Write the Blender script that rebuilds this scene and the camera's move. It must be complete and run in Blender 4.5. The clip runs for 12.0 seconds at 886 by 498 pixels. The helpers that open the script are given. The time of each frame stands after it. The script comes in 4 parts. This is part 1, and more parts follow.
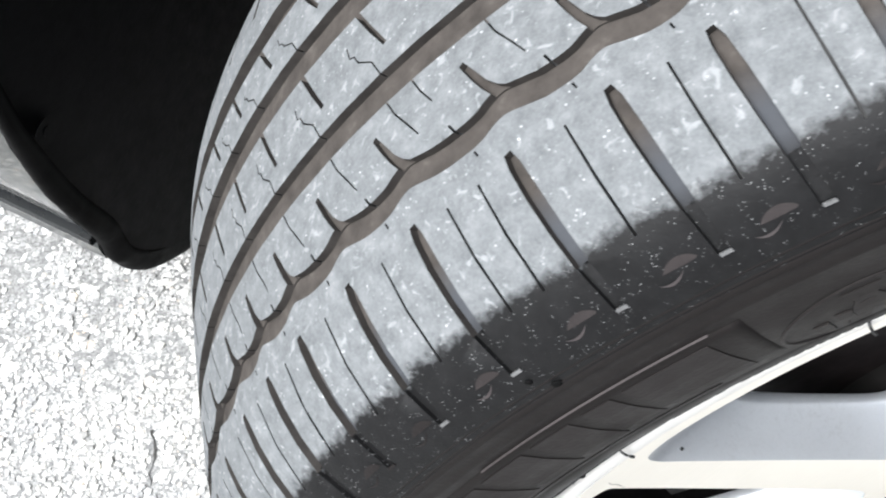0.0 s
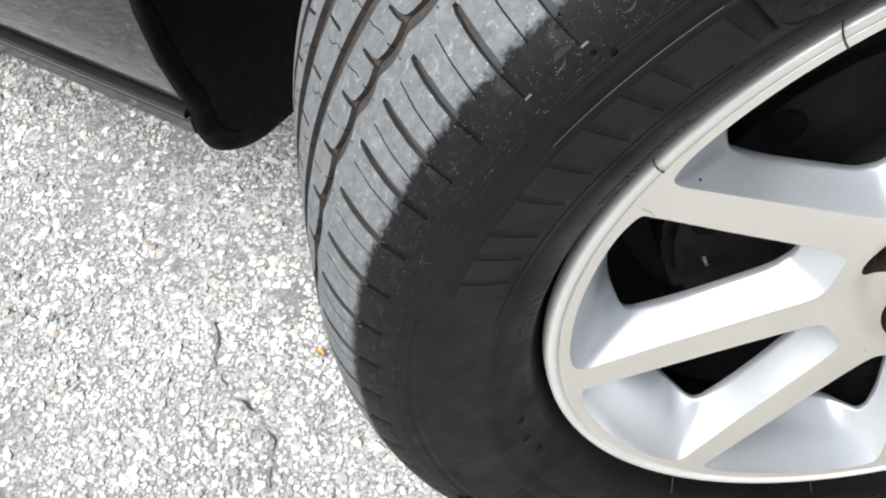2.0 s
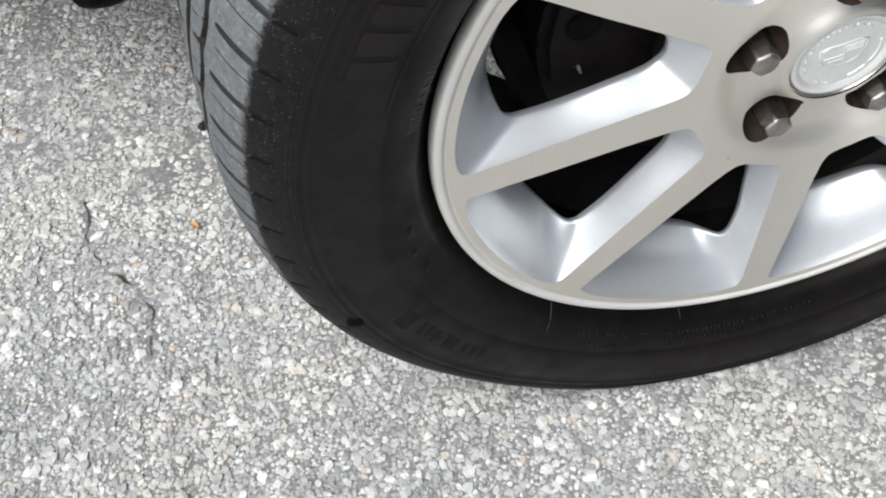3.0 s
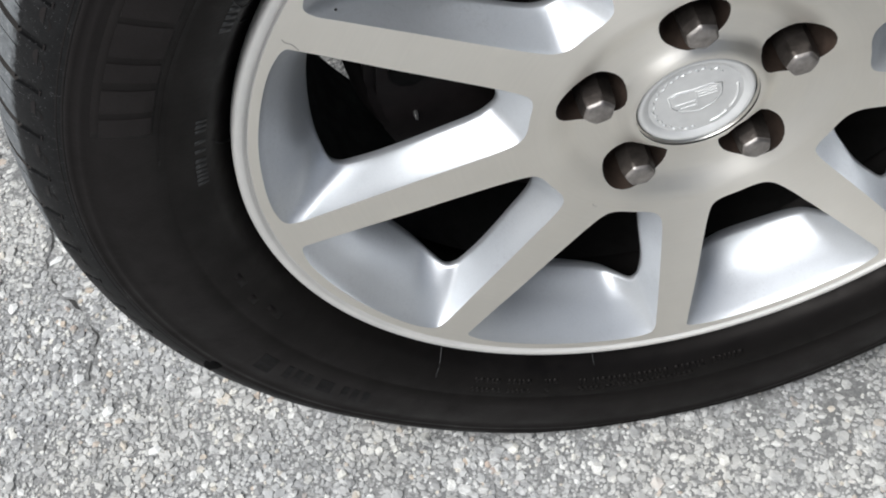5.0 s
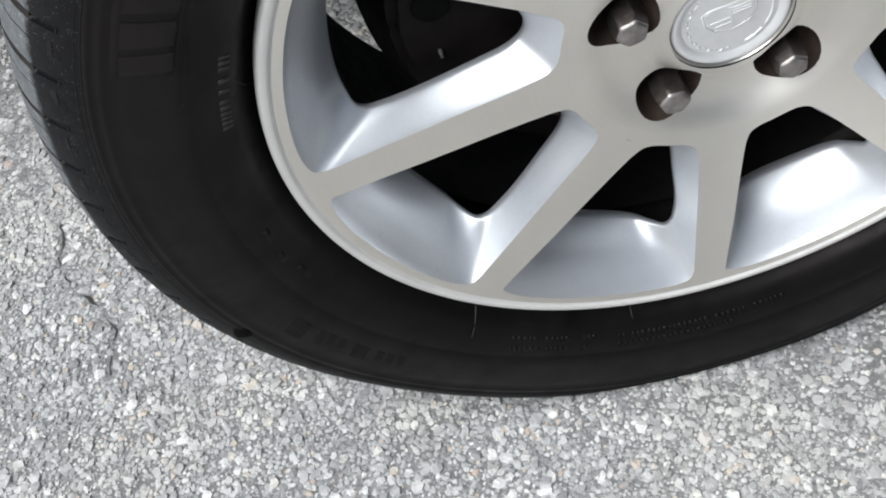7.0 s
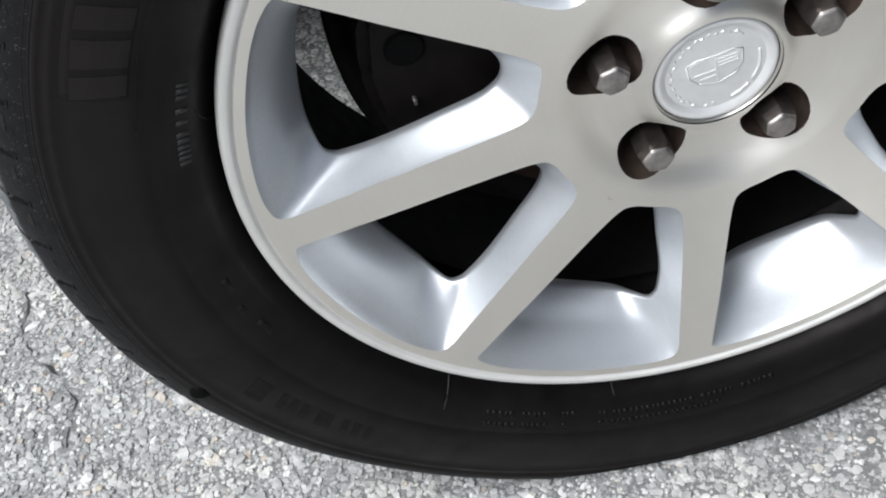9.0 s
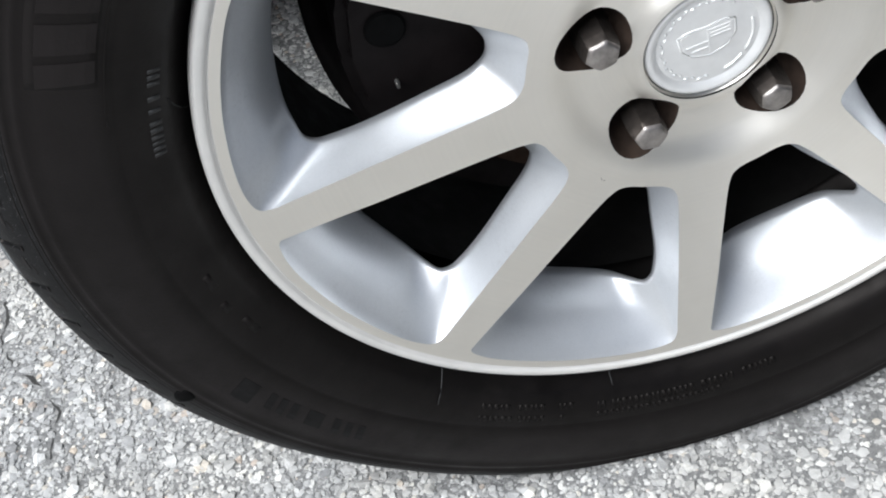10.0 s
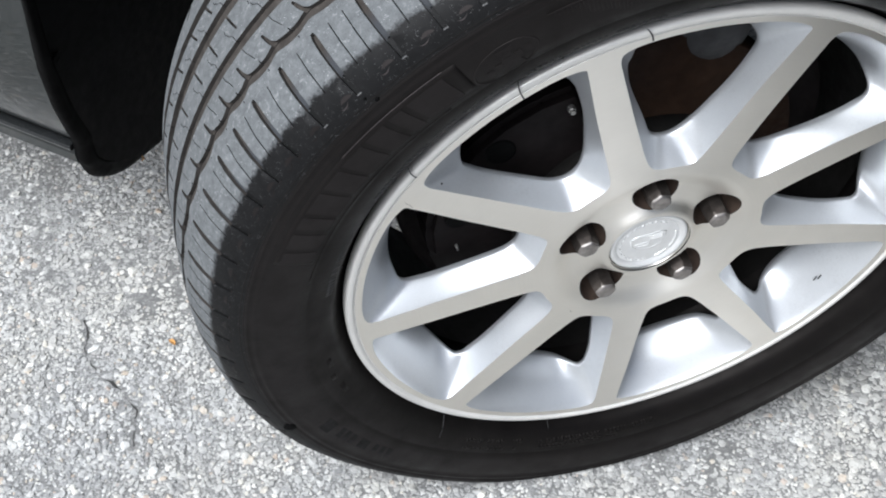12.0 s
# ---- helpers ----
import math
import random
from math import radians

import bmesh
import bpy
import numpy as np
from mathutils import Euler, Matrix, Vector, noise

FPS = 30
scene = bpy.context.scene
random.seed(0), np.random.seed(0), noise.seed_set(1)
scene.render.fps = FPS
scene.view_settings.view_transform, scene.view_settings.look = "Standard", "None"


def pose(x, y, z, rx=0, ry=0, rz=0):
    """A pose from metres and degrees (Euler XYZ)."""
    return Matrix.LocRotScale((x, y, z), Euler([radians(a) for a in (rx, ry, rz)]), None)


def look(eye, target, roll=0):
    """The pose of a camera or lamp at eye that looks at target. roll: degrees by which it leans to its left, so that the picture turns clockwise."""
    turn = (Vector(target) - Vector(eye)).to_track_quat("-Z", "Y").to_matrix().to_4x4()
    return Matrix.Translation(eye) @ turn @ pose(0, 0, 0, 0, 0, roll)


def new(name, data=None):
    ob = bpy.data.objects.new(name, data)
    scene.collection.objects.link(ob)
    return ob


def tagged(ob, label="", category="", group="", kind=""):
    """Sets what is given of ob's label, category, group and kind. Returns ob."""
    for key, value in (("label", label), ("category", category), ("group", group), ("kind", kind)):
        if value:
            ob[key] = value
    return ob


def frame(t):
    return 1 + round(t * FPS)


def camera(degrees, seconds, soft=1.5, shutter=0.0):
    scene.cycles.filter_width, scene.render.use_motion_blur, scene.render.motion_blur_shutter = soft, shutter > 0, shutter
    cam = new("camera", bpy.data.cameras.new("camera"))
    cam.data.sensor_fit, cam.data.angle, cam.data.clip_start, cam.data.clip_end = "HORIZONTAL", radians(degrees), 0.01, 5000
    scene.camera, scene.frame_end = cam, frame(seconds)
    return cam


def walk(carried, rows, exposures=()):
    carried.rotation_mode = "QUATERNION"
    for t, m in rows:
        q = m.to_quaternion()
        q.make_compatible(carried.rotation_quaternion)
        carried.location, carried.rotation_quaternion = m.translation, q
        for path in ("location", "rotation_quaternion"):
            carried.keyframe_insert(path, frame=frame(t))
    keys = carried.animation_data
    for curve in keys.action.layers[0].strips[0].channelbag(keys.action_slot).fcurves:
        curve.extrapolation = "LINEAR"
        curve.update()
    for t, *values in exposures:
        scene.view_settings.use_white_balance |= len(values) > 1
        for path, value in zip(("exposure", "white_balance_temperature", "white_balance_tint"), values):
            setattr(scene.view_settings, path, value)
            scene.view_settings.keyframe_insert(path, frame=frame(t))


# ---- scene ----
from mathutils import geometry

cam = camera(39.5, 12.0, 1.95, 0.12)
# seconds, eye, target, roll
PATH = [
    (0, (-0.2758, -0.1813, 0.8597), (-0.1715, 0.9660, -0.7752), -5.85),
    (0.5, (-0.2232, -0.2186, 0.8769), (-0.1947, 0.9800, -0.7239), -8.13),
    (1, (-0.2203, -0.2627, 0.8910), (-0.2477, 0.9249, -0.7180), -10.49),
    (1.5, (-0.2529, -0.2969, 0.8909), (-0.2152, 0.9085, -0.7045), -9.40),
    (2, (-0.3379, -0.3476, 0.8828), (-0.2086, 0.8766, -0.6935), -4.89),
    (2.5, (-0.3817, -0.3848, 0.8767), (-0.1439, 0.7977, -0.7186), -1.42),
    (3, (-0.3758, -0.4201, 0.8415), (-0.0191, 0.7104, -0.7693), 1.91),
    (3.5, (-0.3296, -0.4365, 0.8505), (0.0868, 0.6884, -0.7499), 1.81),
    (3.7, (-0.3035, -0.4369, 0.8492), (0.0766, 0.7183, -0.7387), -0.24),
    (5.3, (-0.1676, -0.4308, 0.8296), (-0.1211, 0.7631, -0.7743), -8.30),
    (5.5, (-0.1793, -0.4349, 0.8153), (-0.0956, 0.8147, -0.7441), -6.51),
    (6, (-0.1954, -0.4405, 0.8084), (-0.1245, 0.8134, -0.7481), -10.67),
    (6.5, (-0.2070, -0.4442, 0.8023), (-0.1365, 0.7910, -0.7691), -12.14),
    (6.7, (-0.2072, -0.4451, 0.7987), (-0.1185, 0.7797, -0.7800), -11.40),
    (8.3, (-0.1798, -0.4538, 0.7664), (-0.1386, 0.8248, -0.7709), -12.35),
    (8.5, (-0.1858, -0.4512, 0.7641), (-0.1351, 0.8674, -0.7389), -12.58),
    (9, (-0.1973, -0.4515, 0.7438), (-0.0615, 0.9102, -0.7147), -8.63),
    (9.5, (-0.1899, -0.4482, 0.7208), (-0.0306, 0.9164, -0.7327), -9.51),
    (10, (-0.1990, -0.4412, 0.7213), (-0.0404, 0.9203, -0.7351), -9.90),
    (10.5, (-0.2072, -0.4361, 0.7281), (-0.0210, 0.9297, -0.7209), -8.88),
    (11, (-0.2410, -0.4468, 0.8423), (0.0567, 0.8858, -0.6191), -4.34),
    (11.5, (-0.3080, -0.4991, 0.9781), (0.0246, 0.7989, -0.5066), -1.72),
    (12, (-0.3679, -0.5636, 1.0766), (0.0501, 0.6697, -0.4413), 4.43),
]
EXPOSURES = [(t, stops, kelvin, 8) for t, stops, kelvin in (
    (0.0, 1.12, 6000), (1.0, 1.08, 6000), (1.5, 0.85, 6050), (2.0, 0.65, 6080), (2.5, 0.42, 6080), (3.0, 0.12, 6080), (3.5, -0.08, 6080), (5.5, 0.0, 6000), (6.5, 0.0, 5950), (8.5, 0.03, 5900), (9.5, 0.17, 5900),
    (10.5, 0.28, 5900), (11.0, 0.28, 5900), (12.0, 0.25, 5850))]
walk(cam, [(t, look(eye, target, roll)) for t, eye, target, roll in PATH], EXPOSURES)

# ---------------------------------------------------------------- light: a bright, hazy sky
SUN_EL, SUN_AZ = radians(52), radians(240)
world = bpy.data.worlds.new("sky")
scene.world = world
world.use_nodes = True
wn, wl = world.node_tree.nodes, world.node_tree.links
sky = wn.new("ShaderNodeTexSky")
sky.sky_type = "NISHITA"
sky.sun_disc = False
sky.sun_elevation, sky.sun_rotation = SUN_EL, SUN_AZ
sky.air_density, sky.dust_density, sky.ozone_density = 1.0, 7.0, 1.0
wn["Background"].inputs["Strength"].default_value = 0.058
wl.new(sky.outputs[0], wn["Background"].inputs["Color"])
sun = new("sun", bpy.data.lights.new("sun", "SUN"))
sun.data.energy, sun.data.angle, sun.data.color = 4.3, radians(46), (1.0, 0.98, 0.95)
sun.matrix_world = look((math.sin(SUN_AZ) * math.cos(SUN_EL) * 9, math.cos(SUN_AZ) * math.cos(SUN_EL) * 9, 9 * math.sin(SUN_EL)), (0, 0, 0))


# ---------------------------------------------------------------- materials
class Mat:
    """A small node-material builder."""

    def __init__(self, name, rough=0.5, metal=0.0, colour=(0.5, 0.5, 0.5), spec=0.5):
        self.m = bpy.data.materials.new(name)
        self.m.use_nodes = True
        self.n, self.l = self.m.node_tree.nodes, self.m.node_tree.links
        self.b = self.n["Principled BSDF"]
        self.b.inputs["Roughness"].default_value = rough
        self.b.inputs["Metallic"].default_value = metal
        self.b.inputs["Specular IOR Level"].default_value = spec
        self.b.inputs["Base Color"].default_value = (*colour, 1)
        self.co = self.n.new("ShaderNodeTexCoord").outputs["Object"]

    def link(self, a, b):
        self.l.new(a, b)

    def noise(self, scale, detail=4.0, rough=0.6, vec=None, dist=0.0):
        t = self.n.new("ShaderNodeTexNoise")
        t.inputs["Scale"].default_value, t.inputs["Detail"].default_value = scale, detail
        t.inputs["Roughness"].default_value, t.inputs["Distortion"].default_value = rough, dist
        self.link(vec or self.co, t.inputs["Vector"])
        return t.outputs["Fac"]

    def voronoi(self, scale, feature="F1", out="Distance", vec=None):
        t = self.n.new("ShaderNodeTexVoronoi")
        t.feature = feature
        t.inputs["Scale"].default_value = scale
        self.link(vec or self.co, t.inputs["Vector"])
        return t.outputs[out]

    def ramp(self, fac, *stops, smooth=False):
        r = self.n.new("ShaderNodeValToRGB")
        r.color_ramp.interpolation = "EASE" if smooth else "LINEAR"
        els = r.color_ramp.elements
        while len(els) < len(stops):
            els.new(0.5)
        for e, (p, c) in zip(els, stops):
            e.position = p
            e.color = (*c, 1) if isinstance(c, tuple) else (c, c, c, 1)
        self.link(fac, r.inputs["Fac"])
        return r.outputs["Color"]

    def mix(self, fac, a, b, mode="MIX"):
        x = self.n.new("ShaderNodeMix")
        x.data_type, x.blend_type = "RGBA", mode
        for sock, v in ((x.inputs["Factor"], fac), (x.inputs["A"], a), (x.inputs["B"], b)):
            if isinstance(v, (int, float)):
                sock.default_value = v if sock.name == "Factor" else (v, v, v, 1)
            elif isinstance(v, tuple):
                sock.default_value = (*v, 1)
            else:
                self.link(v, sock)
        return x.outputs["Result"]

    def math(self, op, a, b=0.0, c=None):
        x = self.n.new("ShaderNodeMath")
        x.operation = op
        for sock, v in zip(x.inputs, (a, b) if c is None else (a, b, c)):
            if isinstance(v, (int, float)):
                sock.default_value = v
            else:
                self.link(v, sock)
        return x.outputs[0]

    def axis(self, k):
        s = self.n.new("ShaderNodeSeparateXYZ")
        self.link(self.co, s.inputs[0])
        return s.outputs[k]

    def colour(self, c):
        self.link(c, self.b.inputs["Base Color"])
        return self

    def rough(self, c):
        self.link(c, self.b.inputs["Roughness"])
        return self

    def bump(self, height, strength=0.5, dist=0.001):
        x = self.n.new("ShaderNodeBump")
        x.inputs["Strength"].default_value, x.inputs["Distance"].default_value = strength, dist
        self.link(height, x.inputs["Height"])
        self.link(x.outputs[0], self.b.inputs["Normal"])
        return self


def make_rubber_tread():
    m = Mat("tread_rubber", 0.75, 0, spec=0.16)
    fine, mid, big = m.noise(900, 3), m.noise(160, 4), m.noise(38, 3)
    dusty = m.ramp(mid, (0.3, (0.088, 0.093, 0.097)), (0.55, (0.122, 0.128, 0.133)), (0.75, (0.17, 0.175, 0.18)))
    dusty = m.mix(m.ramp(fine, (0.35, 0.0), (0.7, 0.2)), dusty, (0.25, 0.26, 0.26))
    dusty = m.mix(m.ramp(m.noise(230, 3, 0.55, dist=0.6), (0.58, 0.0), (0.72, 0.55), smooth=True), dusty, (0.29, 0.3, 0.305))
    flake = m.math("ADD", m.voronoi(520), m.math("MULTIPLY", m.math("SUBTRACT", m.noise(1300, 3), 0.5), 0.75))
    sparks = m.math("MULTIPLY", m.ramp(flake, (0.02, 1.0), (0.24, 0.0)), m.ramp(m.noise(170, 2), (0.52, 0.0), (0.68, 0.9)))
    dusty = m.mix(sparks, dusty, (0.56, 0.57, 0.57))
    dark = m.mix(m.ramp(mid, (0.4, 0.0), (0.8, 0.5)), (0.006, 0.006, 0.0062), (0.014, 0.014, 0.0145))
    dark = m.mix(m.math("MULTIPLY", m.ramp(m.math("ADD", m.voronoi(1100), m.math("MULTIPLY", m.math("SUBTRACT", m.noise(2600, 2), 0.5), 0.5)), (0.08, 0.7), (0.26, 0.0)), m.ramp(m.noise(330, 3), (0.52, 0.0), (0.64, 1.0))), dark, (0.36, 0.36, 0.36))
    edge = m.math("ADD", m.axis(1), m.math("MULTIPLY", m.math("SUBTRACT", m.noise(300, 3, 0.6), 0.5), 0.0075))
    edge = m.math("ADD", edge, m.math("MULTIPLY", m.math("SUBTRACT", big, 0.5), 0.006))
    scaled = m.ramp(m.math("MULTIPLY_ADD", edge, 270.0, -0.15), (0.0, 0.0), (1.0, 1.0))
    m.colour(m.mix(scaled, dark, dusty))
    m.rough(m.ramp(scaled, (0.0, 0.55), (1.0, 0.8)))
    m.bump(m.mix(0.5, fine, m.noise(420, 4)), 0.35, 0.0005)
    return m.m


def make_rubber_groove():
    m = Mat("groove_floor", 0.9, 0, spec=0.2)
    # brown floor, blue-grey further out, near black at the outer end
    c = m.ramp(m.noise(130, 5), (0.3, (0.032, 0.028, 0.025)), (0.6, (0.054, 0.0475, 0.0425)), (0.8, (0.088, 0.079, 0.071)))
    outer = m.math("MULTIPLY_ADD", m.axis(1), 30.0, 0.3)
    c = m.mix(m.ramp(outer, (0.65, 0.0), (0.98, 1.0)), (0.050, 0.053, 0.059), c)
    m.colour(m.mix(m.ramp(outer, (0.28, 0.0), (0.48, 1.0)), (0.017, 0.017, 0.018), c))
    m.bump(m.noise(500, 3), 0.5, 0.0006)
    return m.m


def make_rubber_side(name="sidewall_rubber", base=0.0016, rough=0.5):
    m = Mat(name, rough, 0, spec=0.2)
    m.b.inputs["Specular Tint"].default_value = (1.0, 0.93, 0.88, 1)
    c = m.ramp(m.noise(60, 5), (0.3, (base * 1.22, base, base * 1.03)), (0.7, (base * 1.95, base * 1.58, base * 1.62)))
    c = m.mix(m.ramp(m.voronoi(350), (0.0, 0.5), (0.07, 0.0)), c, (0.08, 0.08, 0.08))
    c = m.mix(m.ramp(m.noise(14, 4), (0.5, 0.0), (0.8, 0.2)), c, (0.018, 0.0165, 0.0160))
    c = m.mix(m.ramp(m.noise(85, 5, 0.7, dist=0.8), (0.5, 0.0), (0.68, 0.75)), c, (base * 0.5, base * 0.45, base * 0.42))
    x, z = m.axis(0), m.axis(2)
    r = m.math("SQRT", m.math("ADD", m.math("MULTIPLY", x, x), m.math("MULTIPLY", z, z)))
    # patchily paler from r 0.285 outwards
    outer_pale = m.math("MULTIPLY", m.ramp(m.math("MULTIPLY_ADD", r, 60.0, -17.1), (0.0, 0.0), (0.5, 1.0)), m.ramp(m.noise(9, 5), (0.30, 0.15), (0.6, 0.62)))
    m.colour(m.mix(outer_pale, c, (base * 2.9 + 0.0060, base * 2.6 + 0.0050, base * 2.6 + 0.0051)))
    m.rough(m.ramp(m.noise(45, 4), (0.3, rough - 0.08), (0.7, rough + 0.14)))
    m.bump(m.noise(700, 3), 0.25, 0.0005)
    return m.m


def make_machined():
    m = Mat("machined_aluminium", 0.4, 1.0, (0.85, 0.83, 0.79))
    m.b.inputs["Anisotropic"].default_value = 0.7
    m.b.inputs["Anisotropic Rotation"].default_value = 0.25
    t = m.n.new("ShaderNodeTangent")
    t.direction_type, t.axis = "RADIAL", "Y"
    m.link(t.outputs[0], m.b.inputs["Tangent"])
    x, z = m.axis(0), m.axis(2)
    r = m.math("SQRT", m.math("ADD", m.math("MULTIPLY", x, x), m.math("MULTIPLY", z, z)))
    v = m.n.new("ShaderNodeCombineXYZ")
    m.link(m.math("MULTIPLY", r, 520.0), v.inputs[0])
    rings = m.noise(1.0, 2, vec=v.outputs[0])
    c = m.mix(m.ramp(m.noise(25, 5), (0.35, 0.0), (0.8, 0.5)), (0.92, 0.888, 0.825), (0.84, 0.806, 0.743))
    c = m.mix(m.ramp(rings, (0.35, 0.0), (0.7, 0.16)), c, (0.78, 0.765, 0.72))
    m.colour(c)
    m.rough(m.ramp(m.noise(30, 2), (0.3, 0.42), (0.75, 0.48)))
    return m.m


def make_silver():
    m = Mat("silver_paint", 0.4, 0.6, (0.8, 0.81, 0.83))
    c = m.mix(m.ramp(m.noise(40, 5), (0.4, 0.0), (0.8, 0.5)), (0.63, 0.647, 0.668), (0.58, 0.596, 0.616))
    c = m.mix(m.ramp(m.noise(900, 2), (0.45, 0.0), (0.7, 0.2)), c, (0.50, 0.513, 0.53))
    # brake dust in fine specks and cloudy patches
    grime = m.math("MULTIPLY", m.ramp(m.noise(420, 4, 0.7), (0.5, 0.0), (0.68, 1.0)), m.ramp(m.noise(32, 3), (0.45, 0.0), (0.7, 0.25)))
    c = m.mix(grime, c, (0.32, 0.315, 0.31))
    m.colour(c)
    m.b.inputs["Coat Weight"].default_value = 0.35
    m.b.inputs["Coat Roughness"].default_value = 0.25
    m.rough(m.ramp(m.noise(120, 4), (0.3, 0.36), (0.7, 0.43)))
    return m.m


def make_plain(name, colour, rough=0.6, metal=0.0, vary=0.5, scale=60, spec=0.5, bump=0.0):
    m = Mat(name, rough, metal, spec=spec)
    lo, hi = tuple(c * (1 - 0.45 * vary) for c in colour), tuple(min(1, c * (1 + 0.6 * vary)) for c in colour)
    m.colour(m.ramp(m.noise(scale, 5), (0.3, lo), (0.7, hi)))
    m.rough(m.ramp(m.noise(scale * 2.3, 3), (0.3, rough * 0.85), (0.7, min(1, rough * 1.15))))
    if bump:
        m.bump(m.noise(scale * 6, 4), bump, 0.001)
    return m.m


def make_stone(joined=True):
    m = Mat("aggregate" if joined else "pebble", 0.75, 0, spec=0.35)
    g = m.n.new("ShaderNodeNewGeometry").outputs["Random Per Island"] if joined else m.n.new("ShaderNodeObjectInfo").outputs["Random"]
    tone = m.ramp(g, (0.0, (0.2, 0.2, 0.198)), (0.2, (0.38, 0.38, 0.375)), (0.5, (0.50, 0.50, 0.49)), (0.72, (0.60, 0.595, 0.58)),
                  (0.86, (0.78, 0.775, 0.745)), (0.93, (0.72, 0.70, 0.63)), (0.955, (0.58, 0.50, 0.40)), (0.97, (0.54, 0.42, 0.32)), (0.978, (0.46, 0.38, 0.33)), (0.985, (0.82, 0.82, 0.80)))
    tone = m.mix(m.ramp(m.noise(420, 3), (0.35, 0.0), (0.75, 0.4)), tone, (0.36, 0.36, 0.36))
    tone = m.mix(m.ramp(m.noise(9, 4), (0.46, 0.0), (0.68, 0.5)), tone, (0.37, 0.372, 0.37))
    tone = m.mix(m.ramp(m.noise(5.5, 3), (0.44, 0.0), (0.66, 0.35)), tone, (0.62, 0.595, 0.53))
    tone = m.mix(m.ramp(m.noise(34, 5, 0.7), (0.48, 0.0), (0.68, 0.7)), tone, (0.23, 0.231, 0.232))
    m.colour(tone)
    m.bump(m.noise(700, 3), 0.4, 0.0006)
    return m.m


def make_binder():
    m = Mat("asphalt_binder", 0.9, 0, spec=0.25)
    cells = m.voronoi(190, "F1", "Color")
    bw = m.n.new("ShaderNodeRGBToBW")
    m.link(cells, bw.inputs[0])
    c = m.ramp(bw.outputs[0], (0.2, (0.24, 0.24, 0.236)), (0.5, (0.35, 0.349, 0.34)), (0.8, (0.48, 0.478, 0.46)))
    edge = m.ramp(m.noise(310, 4, 0.7), (0.38, 0.0), (0.56, 1.0))
    c = m.mix(edge, (0.16, 0.16, 0.16), c)
    c = m.mix(m.ramp(m.noise(11, 5), (0.43, 0.0), (0.7, 0.75)), c, (0.165, 0.164, 0.16))
    m.colour(c)
    m.bump(m.noise(260, 5, 0.7), 0.6, 0.003)
    return m.m


def make_asphalt():
    """The same aggregate, farther off, as one surface."""
    m = Mat("far_aggregate", 0.85, 0, spec=0.3)
    cells = m.voronoi(230, "F1", "Color")
    bw = m.n.new("ShaderNodeRGBToBW")
    m.link(cells, bw.inputs[0])
    c = m.ramp(bw.outputs[0], (0.2, (0.36, 0.36, 0.355)), (0.5, (0.50, 0.498, 0.485)), (0.8, (0.66, 0.655, 0.63)))
    gap = m.voronoi(230, "DISTANCE_TO_EDGE")
    c = m.mix(m.ramp(gap, (0.02, 0.0), (0.14, 1.0)), (0.22, 0.22, 0.218), c)
    c = m.mix(m.ramp(m.noise(9, 4), (0.46, 0.0), (0.68, 0.5)), c, (0.37, 0.372, 0.37))
    c = m.mix(m.ramp(m.noise(34, 5, 0.7), (0.48, 0.0), (0.68, 0.6)), c, (0.25, 0.251, 0.252))
    m.colour(c)
    m.bump(gap, 0.5, 0.003)
    return m.m


TREAD, GROOVE, SIDE = make_rubber_tread(), make_rubber_groove(), make_rubber_side()
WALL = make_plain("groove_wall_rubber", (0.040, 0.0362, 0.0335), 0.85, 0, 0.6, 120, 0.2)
LETTER = make_rubber_side("raised_rubber", 0.0030, 0.5)
# lit and shaded copies of the sidewall rubber, for blocks and band
BRAND = make_rubber_side("brand_lit_rubber", 0.0034, 0.54)
FIELD = make_rubber_side("panel_shade_rubber", 0.0006, 0.54)
MARK = make_rubber_side("crescent_rubber", 0.022, 0.6)
SCUFF = make_rubber_side("scuffed_rubber", 0.0085, 0.6)
DUST = make_plain("dust_lip", (0.11, 0.11, 0.11), 0.85, 0, 0.5, 300, 0.2)
SPEW = make_plain("black_rubber_hair", (0.012, 0.012, 0.012), 0.6)
MODEL = make_plain("smooth_black_rubber", (0.0050, 0.0046, 0.0048), 0.6, 0, 0.4, 60, 0.15)
# torn rubber nicks, and the painted shade of the caliper recesses
NICK_RECESS = make_plain("nick_and_recess_black", (0.002, 0.002, 0.002), 0.8, 0, 0.4, 60, 0.1)
MACHINED, SILVER = make_machined(), make_silver()
BARREL = make_plain("barrel_near_black", (0.012, 0.0112, 0.0105), 0.75, 0, 0.5, 30, 0.15)
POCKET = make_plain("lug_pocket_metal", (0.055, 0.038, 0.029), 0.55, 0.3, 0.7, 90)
LIP = make_plain("polished_lip", (0.78, 0.763, 0.727), 0.38, 0.25, 0.1, 40)
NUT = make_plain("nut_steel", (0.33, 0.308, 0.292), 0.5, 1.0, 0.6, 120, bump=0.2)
# dark copy of the nut steel: the flanks' shade is in the colour
NUTSIDE = make_plain("nut_side_shade", (0.065, 0.056, 0.050), 0.5, 0.8, 0.7, 120, bump=0.2)
CAP = make_plain("cap_silver", (0.82, 0.82, 0.81), 0.38, 0.4, 0.1, 90)
PLASTIC = make_plain("liner_plastic", (0.0021, 0.0021, 0.0025), 0.5, 0, 0.5, 40, 0.14, 0.2)
FLAPEDGE = make_plain("flap_edge_plastic", (0.0018, 0.0018, 0.0018), 0.7, 0, 0.4, 40, 0.08)
PAINT = make_plain("grey_green_body_paint", (0.012, 0.0145, 0.0138), 0.35, 0, 0.6, 18, 0.15)
